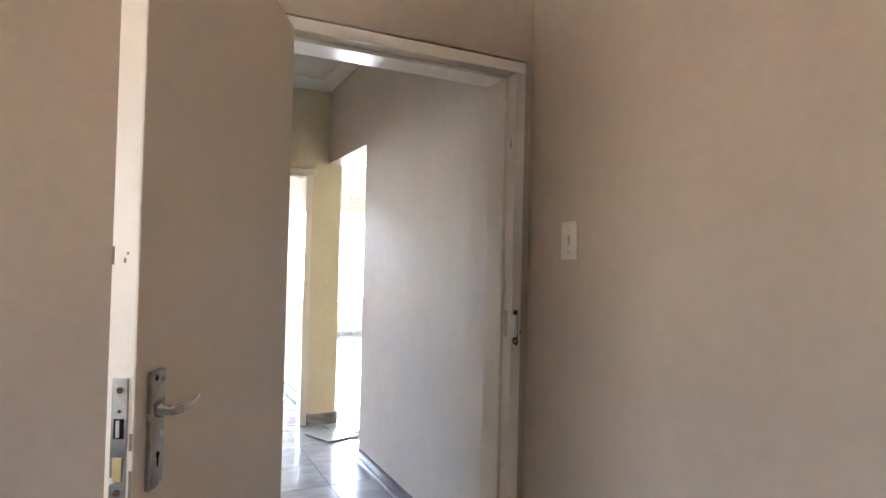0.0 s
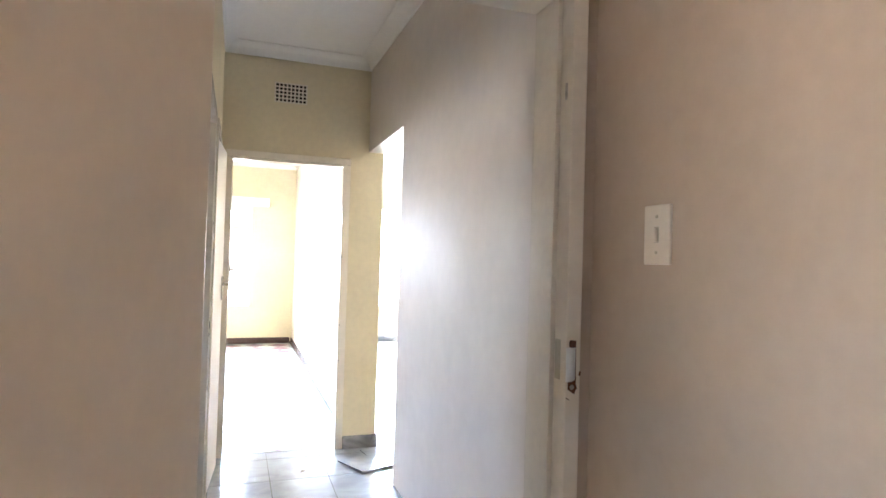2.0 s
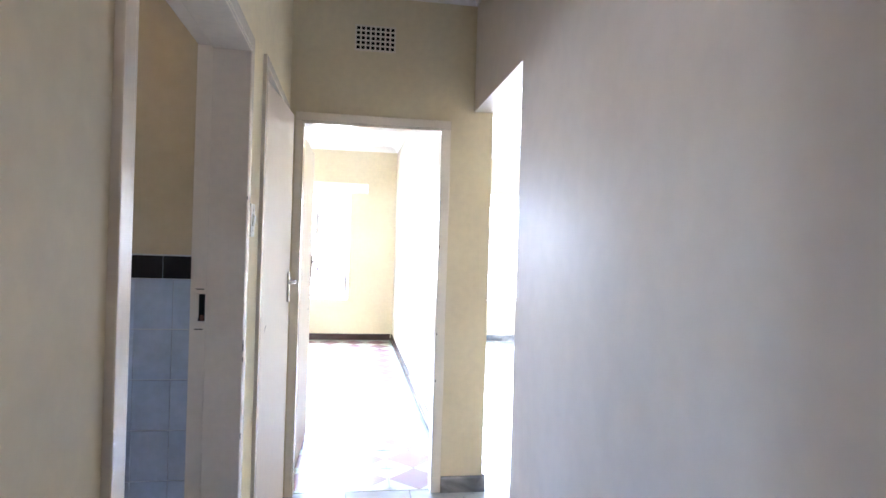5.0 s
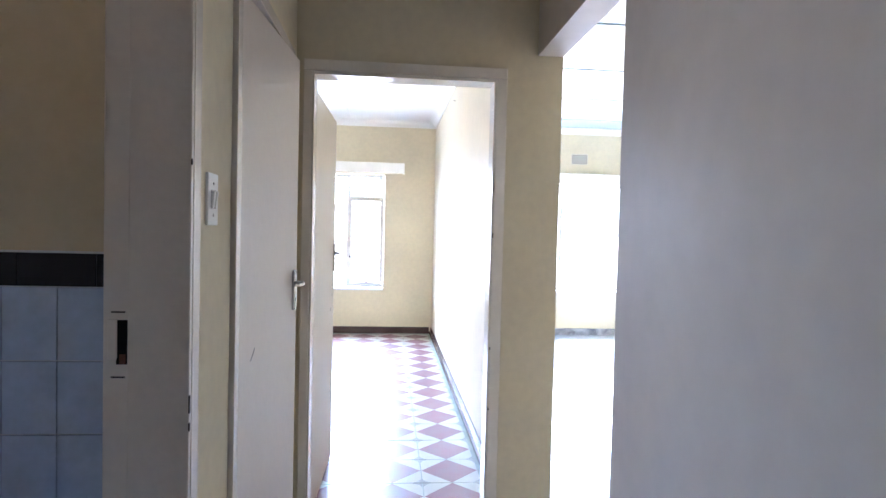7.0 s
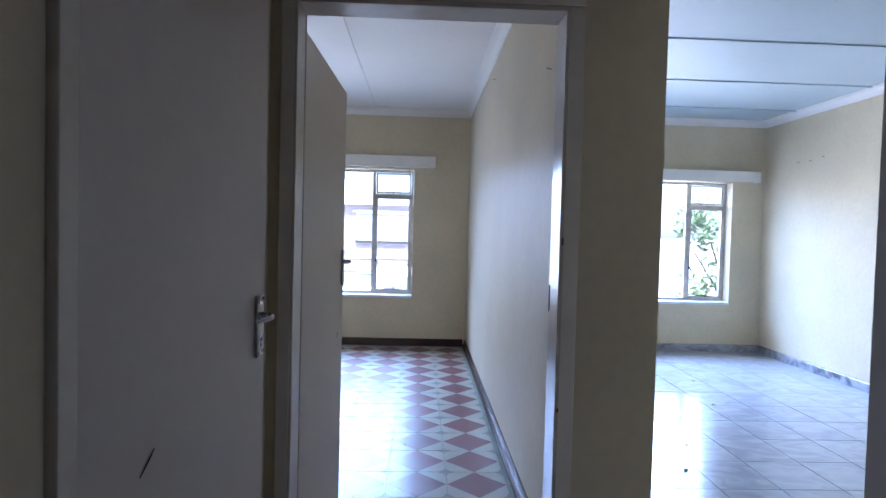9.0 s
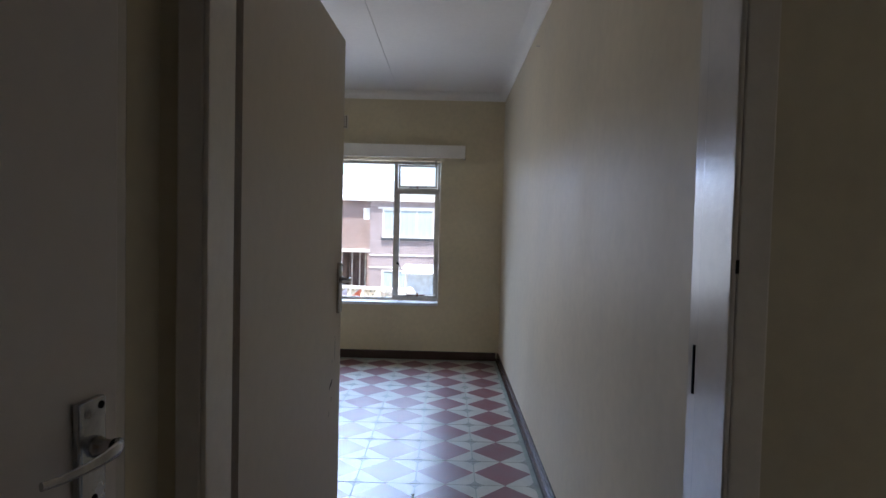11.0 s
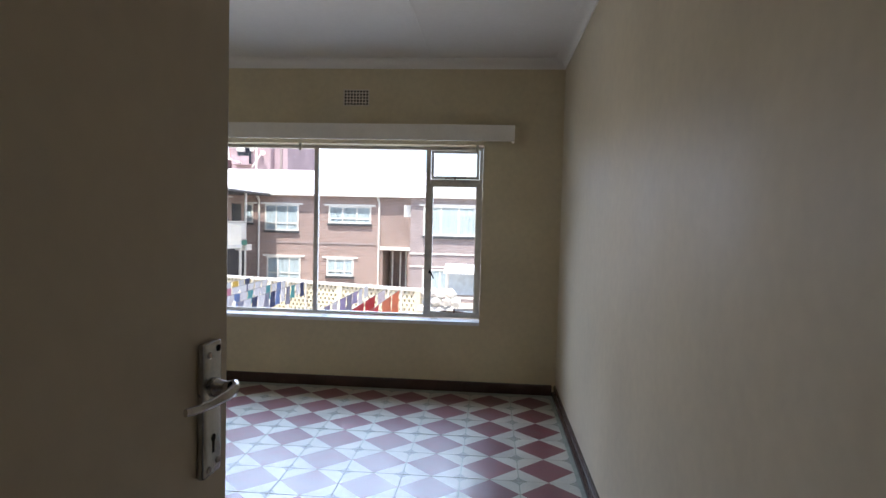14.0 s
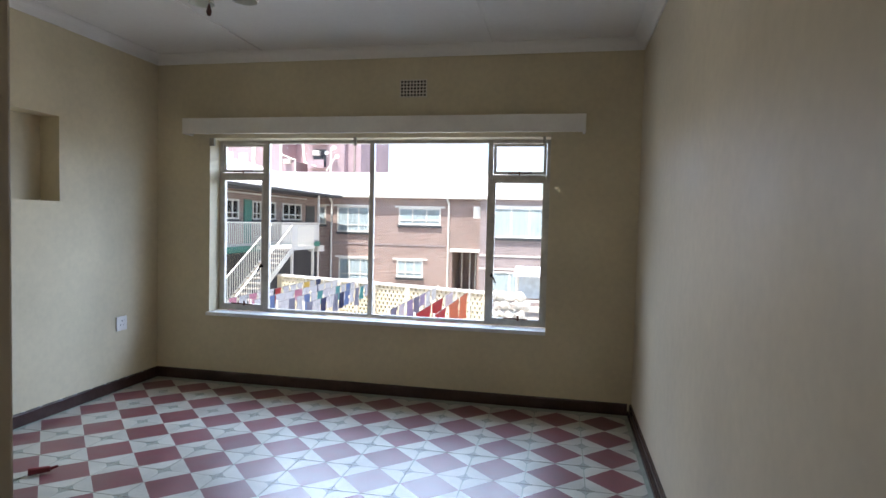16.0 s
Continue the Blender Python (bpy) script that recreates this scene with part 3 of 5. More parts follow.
        for y0, y1, z0, z1 in ((0.0005, 0.0045, 1.335, 1.362), (0.019, 0.022, 1.338, 1.345), (0.023, 0.026, 1.350, 1.354), (0.036, 0.0405, 1.06, 1.085), (0.037, 0.0408, 0.985, 1.03)):
            part("paint_chip", bbox(width - 0.0005, width + 0.0008, y0, y1, z0, z1, 0), M_EDGEBROWN, d)
    for zz in hinge_z:
        bm = bmesh.new()
        rod(bm, (-0.004, -0.006, zz - 0.05), (-0.004, -0.006, zz + 0.05), 0.0075, n=12)
        for k in (-0.052, -0.017, 0.017, 0.052):
            rod(bm, (-0.004, -0.006, zz + k - 0.0012), (-0.004, -0.006, zz + k + 0.0012), 0.0085, n=12)
        part("hinge", bm, M_FRAME, d, smooth=True)
    return d


door_a = door("door_1", pose(-0.962, -3.06, 0, 0, 0, -116.5), 0.83, 2.02, 0.042, M_DOORA, 1.078, "beige painted flush door standing wide open", latch=True, plate_h=0.185, sides=(1,))
door_b = door("door_2", pose(-0.945, 0.15, 0, 0, 0, 88.6), 0.965, 2.02, 0.040, M_DOORB, 1.211, "scuffed beige flush door standing open into the bedroom", plate_h=0.164, inset=0.057, brown_edge=True)
door_d = door("door_3", pose(-1.008, -0.955, 0, 0, 0, 85.6), 0.775, 2.02, 0.040, M_DOOR, 1.15, "off-white flush passage door slightly ajar", plate_h=0.15, hinge_z=(0.25, 1.86))


# ---- windows ----
def steel_window(name, x0, x1, z0, z1, y, mull, label):
    """Steel window: side lights with a top vent over a casement, two fixed panes between."""
    w = holder(name, pose(0, y, 0), label, "window", kind="structure")
    t = 0.027
    bm = boxes((x0, x0 + t, -0.018, 0.018, z0, z1), (x1 - t, x1, -0.018, 0.018, z0, z1), (x0 + t, x1 - t, -0.018, 0.018, z0, z0 + t), (x0 + t, x1 - t, -0.018, 0.018, z1 - t, z1))
    part("window_frame", bm, M_WINFRAME, w, "cream painted steel frame with dirt in its corners")
    for x in mull:
        part("mullion", bbox(x - 0.020, x + 0.020, -0.020, 0.018, z0 + t, z1 - t, 0.003), M_WINFRAME, w)
    zt = z0 + (z1 - z0) * 0.80
    spans = [(x0 + t, mull[0] - 0.02), (mull[-1] + 0.02, x1 - t)]
    for a, b in spans:
        part("transom", bbox(a, b, -0.018, 0.018, zt - 0.020, zt + 0.020, 0.003), M_WINFRAME, w)
    for a, b in zip(mull, mull[1:]):
        p = part("pane", bbox(a + 0.02, b - 0.02, -0.002, 0.002, z0 + t, z1 - t, 0), M_GLASS, w)
        p.visible_shadow = False
    for k, (a, b) in enumerate(spans):
        c = part("casement", boxes((a, a + 0.026, -0.026, 0.010, z0 + t, zt - 0.02), (b - 0.026, b, -0.026, 0.010, z0 + t, zt - 0.02),
                                   (a + 0.026, b - 0.026, -0.026, 0.010, z0 + t, z0 + t + 0.03), (a + 0.026, b - 0.026, -0.026, 0.010, zt - 0.046, zt - 0.02)), M_WINFRAME, w, "cream steel casement with chipped paint")
        p = part("pane", bbox(a + 0.02, b - 0.02, -0.006, -0.002, z0 + t + 0.02, zt - 0.03, 0), M_GLASS, c)
        p.visible_shadow = False
        inner = b if k == 0 else a
        bm = bmesh.new()
        s = -1 if k == 0 else 1
        zh = z0 + 0.40
        rod(bm, (inner + s * 0.012, -0.03, zh), (inner + s * 0.012, -0.05, zh), 0.010)
        rod(bm, (inner + s * 0.012, -0.048, zh + 0.02), (inner + s * 0.05, -0.055, zh - 0.055), 0.007, 0.005)
        part("catch", bm, M_BLACK, c, "dark casement catch")
        bm = bmesh.new()
        xm = (a + b) / 2
        rod(bm, (xm - 0.10, -0.032, z0 + 0.062), (xm + 0.10, -0.038, z0 + 0.058), 0.005)
        rod(bm, (xm + 0.02, -0.030, z0 + 0.045), (xm + 0.02, -0.030, z0 + 0.085), 0.008)
        part("stay", bm, M_RUST, c, "rusted window stay")
        # the top vent hangs out a little on its hinges
        tilt = pose(0, 0, z1 - t, 4.5 if k else 1.5, 0, 0)
        v = part("top_vent", boxes((a + 0.004, a + 0.026, -0.014, 0.014, zt - z1 + t + 0.024, -0.003), (b - 0.026, b - 0.004, -0.014, 0.014, zt - z1 + t + 0.024, -0.003),
                                   (a + 0.026, b - 0.026, -0.014, 0.014, zt - z1 + t + 0.024, zt - z1 + t + 0.046), (a + 0.026, b - 0.026, -0.014, 0.014, -0.025, -0.003)), M_WINFRAME, w, "small top-hung vent pushed slightly open")
        v.matrix_basis = tilt
        p = part("pane", bbox(a + 0.02, b - 0.02, -0.002, 0.002, zt - z1 + t + 0.04, -0.02, 0), M_GLASS, v)
        p.visible_shadow = False
        bm = bmesh.new()
        rod(bm, (xm - 0.09, -0.03, zt + 0.028), (xm + 0.10, -0.036, zt + 0.036), 0.005)
        rod(bm, (xm + 0.0, -0.028, zt + 0.012), (xm + 0.0, -0.028, zt + 0.044), 0.006)
        part("stay", bm, M_RUST, v).matrix_basis = tilt.inverted()
    return w


W1 = steel_window("window_1", WX0 + 0.004, WX1 - 0.004, WZ0 + 0.03, WZ1, 5.575, (-3.092, -2.137, -1.138), "wide steel window with two fixed panes and side casements")
W2 = steel_window("window_2", LX0 + 0.004, LX1 - 0.004, LZ0 + 0.03, LZ1, 5.575, (0.83, 1.78, 2.73), "wide steel window with casements in the living room")
# this window is unseen, added to give the front room a light source
steel_window("window_3", -0.9, 0.9, 0.9, 2.1, 0.0, (-0.4, 0.4), "added steel casement window, out of view").matrix_basis = pose(-4.16, -5.1, 0, 0, 0, 90)
for x0, x1, z in ((WX0, WX1, WZ0), (LX0, LX1, LZ0)):
    thing("window_sill", bbox(x0 - 0.02, x1 + 0.002, 5.385, 5.555, z - 0.004, z + 0.028, 0.006), M_SILL, "white painted window sill", "window sill", kind="structure")


def pelmet(x0, x1, z0, z1, y):
    p = holder("pelmet", pose(0, 0, 0), "cream painted wooden curtain pelmet above the window", "pelmet")
    part("front_board", bbox(x0, x1, y, y + 0.018, z0, z1, 0.004), M_PELMET, p)
    part("top_board", bbox(x0, x1, y + 0.0185, 5.41, z1 - 0.018, z1 - 0.001, 0.002), M_PELMET, p)
    for x in (x0, x1 - 0.018):
        part("end_board", bbox(x, x + 0.018, y + 0.0185, 5.41, z0, z1 - 0.0185, 0.002), M_PELMET, p)


pelmet(-3.725, -0.408, 2.118, 2.25, 5.27)
pelmet(0.14, 3.475, 2.06, 2.19, 5.27)
for x, bw in ((-3.52, 0.022), (-2.235, 0.011), (-0.71, 0.011)):
    thing("curtain_bracket", bbox(x - bw, x + bw, 5.385, 5.412, 2.035, 2.10, 0.003), M_CLAY, "small steel curtain rail bracket under the pelmet", "bracket", group="curtain brackets")


def air_vent(m):
    v = holder("wall_vent", m, "square-holed plaster air vent set high in the wall", "vent", group="wall vents")
    w, h, nx, nz = 0.226, 0.142, 8, 5
    part("backing", bbox(-w / 2 + 0.002, w / 2 - 0.002, -0.002, -0.0005, -h / 2 + 0.002, h / 2 - 0.002, 0), M_BLACK, v)
    up = mesh_of("upright_bar", boxes((-0.0048, 0.0048, -0.006, -0.002, -h / 2, h / 2)), M_FRAME)
    for i in range(nx + 1):
        b = new("upright_bar", up)
        b.parent = v
        b.location.x = -w / 2 + 0.006 + i * (w - 0.012) / nx
    across = mesh_of("cross_bar", boxes((-w / 2, w / 2, -0.0065, -0.002, -0.0045, 0.0045)), M_FRAME)
    for i in range(nz + 1):
        b = new("cross_bar", across)
        b.parent = v
        b.location.z = -h / 2 + 0.005 + i * (h - 0.010) / nz
    return v


vent = air_vent(pose(-0.546, 0.0, 2.503))
copy_thing(vent, pose(-1.755, 5.41, 2.488))
copy_thing(vent, pose(1.97, 5.41, 2.40))


# ---- switches and socket ----
def switch(m, w, h, levers, label, shell=M_PLASTIC, slot=M_STEELOLD, lever=(0.0058, 0.019)):
    s = holder("light_switch", m, label, "light switch")
    lx, lz = lever
    part("plate", bbox(-w / 2, w / 2, -0.007, 0, -h / 2, h / 2, 0.003), shell, s)
    for i in range(levers):
        x = (i - (levers - 1) / 2) * 0.02
        part("slot", bbox(x - lx - 0.0024, x + lx + 0.0024, -0.0076, -0.0065, -lz - 0.0016, lz + 0.0016, 0), slot, s, "shaded lever slot")
        rocker = part("rocker", bbox(x - lx, x + lx, -0.013, -0.0065, -lz, lz, 0.003), shell, s)
        rocker.matrix_basis = pose(0, 0, 0, 6, 0, 0)
    for z in (h * 0.3, -h * 0.3):
        bm = bmesh.new()
        rod(bm, (0, -0.0065, z), (0, -0.0082, z), 0.0035, n=10)
        part("screw", bm, slot, s)
    return s


switch(pose(-0.06, -3.268, 1.43, 0, 0, -90), 0.078, 0.122, 1, "yellowed white one-lever light switch on the beige wall", shell=M_AGEDPLASTIC, slot=M_CLAY, lever=(0.0045, 0.0145))
switch(pose(-0.99, -1.162, 1.442, 0, 0, 90), 0.075, 0.114, 2, "white light switch with two levers in dark slots")
switch(pose(0.0, 0.455, 1.497, 0, 0, -90), 0.08, 0.125, 1, "white one-lever light switch beside the bedroom door")
so = holder("wall_socket", pose(-4.06, 4.968, 0.54, 0, 0, 90), "white three-pin wall socket above the skirting", "socket")
part("plate", bbox(-0.058, 0.058, -0.01, 0, -0.058, 0.058, 0.004), M_PLASTIC, so)
for x, z, r in ((0, 0.02, 0.006), (-0.018, -0.012, 0.005), (0.018, -0.012, 0.005)):
    bm = bmesh.new()
    rod(bm, (x, -0.0095, z), (x, -0.0105, z), r, n=10)
    part("pin_hole", bm, M_BLACK, so)
part("rocker", bbox(0.022, 0.038, -0.014, -0.0095, 0.02, 0.04, 0.002), M_PLASTIC, so)

# niche lining lip
part("lip", boxes((-4.066, -4.052, NY0 - 0.02, NY1 + 0.02, NZ0 - 0.022, NZ0)), M_CREAM,
     holder("wall_niche_frame", pose(0, 0, 0), "cream painted ledge of the wall niche", "trim", kind="structure"))


# ---- ceiling lamp ----
def ceiling_lamp(m):
    c = holder("ceiling_lamp", m, "brass ceiling lamp with frosted tulip shades and a pull drop", "ceiling lamp")
    bm = bmesh.new()
    lathe(bm, [(0.0, 0), (0.06, 0), (0.055, -0.025), (0.02, -0.04), (0.0, -0.04)])
    part("canopy", bm, M_BRASS, c, smooth=True)
    bm = bmesh.new()
    rod(bm, (0, 0, -0.035), (0, 0, -0.36), 0.009)
    part("stem", bm, M_BRASS, c, smooth=True)
    bm = bmesh.new()
    lathe(bm, [(0.0, -0.340), (0.03, -0.345), (0.05, -0.370), (0.045, -0.405), (0.02, -0.425), (0.0, -0.430)])
    part("hub", bm, M_BRASS, c, smooth=True)
    for k in range(4):
        a = math.pi / 4 + k * math.pi / 2
        d = Vector((math.cos(a), math.sin(a), 0))
        bm = bmesh.new()
        pts = [d * 0.04 + Vector((0, 0, -0.380)), d * 0.09 + Vector((0, 0, -0.405)), d * 0.135 + Vector((0, 0, -0.395))]
        for p, q in zip(pts, pts[1:]):
            rod(bm, p, q, 0.007, n=8)
        part("arm", bm, M_BRASS, c, smooth=True)
        bm = bmesh.new()
        lathe(bm, [(0.02, 0.0), (0.03, -0.015), (0.042, -0.04), (0.046, -0.065), (0.055, -0.085), (0.052, -0.086), (0.042, -0.065), (0.038, -0.04), (0.026, -0.014), (0.017, -0.002)], at=tuple(d * 0.145 + Vector((0, 0, -0.385))))
        part("shade", bm, M_SHADE, c, "frosted glass tulip shade", smooth=True)
    bm = bmesh.new()
    rod(bm, (0, 0, -0.420), (0, 0, -0.515), 0.0015, n=6)
    part("pull_cord", bm, M_BRASS, c)
    bm = bmesh.new()
    lathe(bm, [(0.0, -0.510), (0.004, -0.515), (0.011, -0.545), (0.008, -0.560), (0.0, -0.565)], n=12)
    part("pull_drop", bm, M_DARKWOOD, c, "dark wooden pull drop", smooth=True)


ceiling_lamp(pose(-2.0, 3.0, H))


# ---- the courtyard outside ----
G = -2.9          # courtyard ground
M_PAVE = material("dusty_concrete_yard", (0.34, 0.31, 0.27), 0.9, vary=0.25, scale=0.4, grain=6, bump=0.2)
M_BRICK = brick_material("red_brown_brickwork", (0.36, 0.225, 0.19), (0.24, 0.145, 0.12), (0.46, 0.42, 0.38))
M_BRICK2 = brick_material("purple_brown_brickwork", (0.33, 0.25, 0.245), (0.23, 0.17, 0.165), (0.44, 0.41, 0.39))
# red brick paled and greyed so its colour carries the haze
M_BRICKFAR = material("haze_paled_far_brickwork", (0.46, 0.345, 0.365), 0.9, vary=0.15, scale=0.3, grain=3)
M_ROOF = material("white_painted_sheet_roof", (0.78, 0.79, 0.80), 0.4, vary=0.05, scale=0.8, grain=8)
M_TRIM = material("white_outdoor_paint", (0.78, 0.76, 0.69), 0.5, vary=0.06, scale=2, grain=20)
M_YARDWALL = material("cream_screen_block", (0.68, 0.62, 0.46), 0.85, vary=0.12, scale=1.5, grain=20, bump=0.15)
M_DKSILL = material("dark_window_sill", (0.05, 0.055, 0.06), 0.5)
M_CURTAIN = material("pale_net_curtain", (0.58, 0.66, 0.72), 0.9, vary=0.15, scale=5, grain=30)
M_BALCONYSHADE = material("dark_balcony_shade", (0.05, 0.06, 0.075), 0.06, vary=0.2, bump=0)
M_GREENPAINT = material("green_door_paint", (0.03, 0.20, 0.15), 0.45, vary=0.12)
# near-black colour that stands in for shade under the wing's eaves and walkway
M_SHADOWWALL = material("near_black_wing_shade", (0.06, 0.06, 0.065), 0.8, vary=0.2)
M_STONE = material("whitewashed_stone", (0.66, 0.64, 0.58), 0.9, vary=0.2, scale=6, grain=30, bump=0.3)
M_LEAF = material("leaf_green", (0.10, 0.15, 0.055), 0.5, vary=0.35, scale=5, grain=30)
M_BARK = material("tree_bark", (0.11, 0.08, 0.055), 0.9, vary=0.3, scale=8, bump=0.3)
M_ROPE = material("grey_wash_line", (0.3, 0.3, 0.3), 0.6)

thing("ground", boxes((-600, 600, -600, 900, G - 0.2, G)), M_PAVE, "dusty concrete courtyard ground", "ground", kind="structure")


def facade_window(parent, cx, z0, z1, w, y, bars=2, toplight=True, lintel=True):
    """Steel window on a wall that faces -y: frame, bars, panes over a pleated curtain, dark sill, white lintel."""
    x0, x1 = cx - w / 2, cx + w / 2
    win = new("window")
    win.parent = parent
    fr = boxes((x0, x0 + 0.085, y - 0.05, y, z0, z1), (x1 - 0.085, x1, y - 0.05, y, z0, z1), (x0 + 0.085, x1 - 0.085, y - 0.05, y, z0, z0 + 0.085), (x0 + 0.085, x1 - 0.085, y - 0.05, y, z1 - 0.085, z1))
    for i in range(1, bars + 1):
        x = x0 + (x1 - x0) * i / (bars + 1)
        box(fr, x - 0.035, x + 0.035, y - 0.045, y - 0.012, z0 + 0.085, z1 - 0.085)
    if toplight:
        zt = z0 + (z1 - z0) * 0.28
        box(fr, x0 + 0.085, x1 - 0.085, y - 0.044, y - 0.013, zt - 0.03, zt + 0.03)
    part("frame", fr, M_TRIM, win)
    bm = bmesh.new()
    n = 28
    top = [bm.verts.new((x0 + 0.085 + (x1 - x0 - 0.17) * i / n, y - 0.014 - 0.011 * math.sin(i * 1.9), z1 - 0.085)) for i in range(n + 1)]
    bot = [bm.verts.new((v.co.x, v.co.y, z0 + 0.085)) for v in top]
    for i in range(n):
        bm.faces.new((top[i], top[i + 1], bot[i + 1], bot[i]))
    part("curtain", bm, M_CURTAIN, win, "pale drawn curtain")
    p = part("pane", boxes((x0 + 0.085, x1 - 0.085, y - 0.032, y - 0.028, z0 + 0.085, z1 - 0.085)), M_GLASS, win)
    p.visible_shadow = False
    part("sill", boxes((x0 - 0.06, x1 + 0.06, y - 0.10, y, z0 - 0.14, z0 - 0.001)), M_DKSILL, win, "dark sill")
    if lintel:
        part("lintel", boxes((x0 - 0.25, x1 + 0.25, y - 0.07, y, z1 + 0.001, z1 + 0.11)), M_TRIM, win, "white lintel")


def sheet_roof(name, parent, corners, waves, label):
    """Corrugated sheet between four corners (eave left, eave right, ridge right, ridge left)."""
    a, b, c, d = [Vector(v) for v in corners]
    bm = bmesh.new()
    low, high = [], []
    for i in range(waves * 2 + 1):
        k = i / (waves * 2)
        up = Vector((0, 0, 0.05 if i % 2 else 0))
        low.append(bm.verts.new(a.lerp(b, k) + up))
        high.append(bm.verts.new(d.lerp(c, k) + up))
    for i in range(waves * 2):
        bm.faces.new((low[i], low[i + 1], high[i + 1], high[i]))
    r = bmesh.ops.extrude_face_region(bm, geom=list(bm.faces))
    for v in r["geom"]:
        if isinstance(v, bmesh.types.BMVert):
            v.co.z -= 0.04
    bmesh.ops.recalc_face_normals(bm, faces=list(bm.faces))
    part(name, bm, M_ROOF, parent, label)


# main block across the yard
YF = 35.6
flats = holder("apartment_block", pose(0, 0, 0), "two-storey red brick apartment block with a white roof", "building")
part("wall", boxes((-17.5, -7.0, YF, YF + 8, G, 2.95), (-7.0, -5.5, YF, YF + 8, -0.3, 2.95), (-5.5, -5.0, YF, YF + 8, G, 2.95), (-7.0, -5.5, YF + 2.5, YF + 8, G, -0.3)), M_BRICK, flats)
part("brick_band", boxes((-14.6, -7.4, YF - 0.03, YF, -0.02, 0.07)), M_BRICK2, flats)
sheet_roof("roof", flats, ((-27, YF - 0.22, 2.98), (-4.5, YF - 0.22, 2.98), (-4.5, YF + 7.5, 5.0), (-27, YF + 7.5, 5.0)), 100, "white corrugated sheet roof")
part("gutter", boxes((-17.9, -4.6, YF - 0.33, YF - 0.222, 2.86, 2.97)), M_TRIM, flats)
for x in (-14.75, -7.35):
    bm = bmesh.new()
    rod(bm, (x, YF - 0.26, 2.86), (x + 0.1, YF - 0.10, 2.55), 0.06)
    rod(bm, (x + 0.1, YF - 0.10, 2.55), (x + 0.1, YF - 0.10, G), 0.06)
    part("downpipe", bm, M_TRIM, flats, "white downpipe", smooth=True)
facade_window(flats, -13.25, 0.72, 2.30, 2.1, YF)
facade_window(flats, -9.05, 1.24, 2.28, 2.6, YF)
facade_window(flats, -13.1, -2.25, -0.86, 2.1, YF)
facade_window(flats, -9.6, -1.95, -0.88, 1.65, YF)
part("lintel", boxes((-7.15, -5.3, YF - 0.06, YF, -0.30, -0.08)), M_TRIM, flats, "white lintel over a dark passage")
bm = bmesh.new()
for x in (-6.6, -6.1, -5.75):
    rod(bm, (x, YF + 1.2, G), (x, YF + 1.2, -0.4), 0.05)
part("passage_pipe", bm, M_TRIM, flats)
facade_window(flats, -15.7, 1.15, 2.3, 1.3, YF - 0.0, bars=1)

# nearer projecting block
YP = 32.6
near = holder("apartment_block", pose(0, 0, 0), "projecting purple-brown brick apartment block with curtained windows", "building")
part("wall", boxes((-4.95, 9.0, YP, YP + 9, G, 2.75)), M_BRICK2, near)
part("roof", boxes((-5.3, 9.4, YP - 0.2, YP + 9, 2.75, 3.0)), M_TRIM, near, "pale flat roof edge")
part("band", boxes((-4.95, 9.0, YP - 0.04, YP, -0.32, -0.24), (-4.95, 9.0, YP - 0.04, YP, -1.02, -0.94)), M_TRIM, near, "thin white string courses")
for x in (-2.8, 1.6, 5.6):
    facade_window(near, x, 0.70, 2.32, 2.9, YP, bars=2, toplight=False)
    facade_window(near, x, -2.3, -1.12, 2.9, YP, bars=2, toplight=False, lintel=False)
ac = part("air_conditioner", bbox(-5.35, -4.97, YP + 0.1, YP + 0.7, 1.7, 2.35, 0.02), M_TRIM, near, "white air conditioner box")

# shelter in front of it
sh = holder("shelter", pose(0, 0, 0), "small lean-to shelter with a white corrugated canopy", "shelter")
sheet_roof("canopy", sh, ((-2.75, 28.2, -0.95), (-0.6, 28.2, -0.95), (-0.6, 29.6, -0.6), (-2.75, 29.6, -0.6)), 14, "white corrugated canopy")
for x in (-2.6, -0.75):
    for y in (28.3, 29.5):
        bm = bmesh.new()
        rod(bm, (x, y, G), (x, y, -0.96 + (y - 28.2) * 0.24), 0.04)
        part("post", bm, M_TRIM, sh)
part("screen", boxes((-2.55, -0.8, 29.45, 29.5, -2.1, -1.05)), M_CURTAIN, sh, "pale blue screen")
part("rail", boxes((-2.55, -0.8, 28.25, 28.32, -2.15, -2.05)), M_TRIM, sh)

# wing with the walkway
wing = holder("apartment_wing", pose(0, 0, 0), "brick wing with a first-floor walkway and green doors", "building")
part("wall", boxes((-22, -15.6, 12, YF, G, 2.95)), M_BRICK, wing)
sheet_roof("roof", wing, ((-13.7, 12, 2.95), (-13.7, YF - 0.6, 2.95), (-20, YF - 0.6, 4.9), (-20, 12, 4.9)), 70, "white corrugated sheet roof")
part("soffit", boxes((-15.6, -13.75, 12, YF - 0.6, 2.78, 2.90)), M_SHADOWWALL, wing, "near-black soffit coloured as the shade under the eaves")
part("walkway", boxes((-15.6, -13.95, 12, 32.0, 0.0, 0.2)), M_TRIM, wing, "concrete walkway slab")
part("slab_edge", boxes((-13.95, -13.9, 12, 32.0, -0.05, 0.22)), M_GREENPAINT, wing)
# dark sheet over the brick in place of the walkway's shade
part("ground_floor_shade", boxes((-15.58, -15.5, 12, 35.5, G, -0.1)), M_SHADOWWALL, wing, "near-black sheet standing in for the shade under the walkway")
bm = bmesh.new()
yy = 13.0
while yy < 32.0:
    rod(bm, (-13.98, yy, 0.2), (-13.98, yy, 1.2), 0.022, n=5)
    yy += 0.16
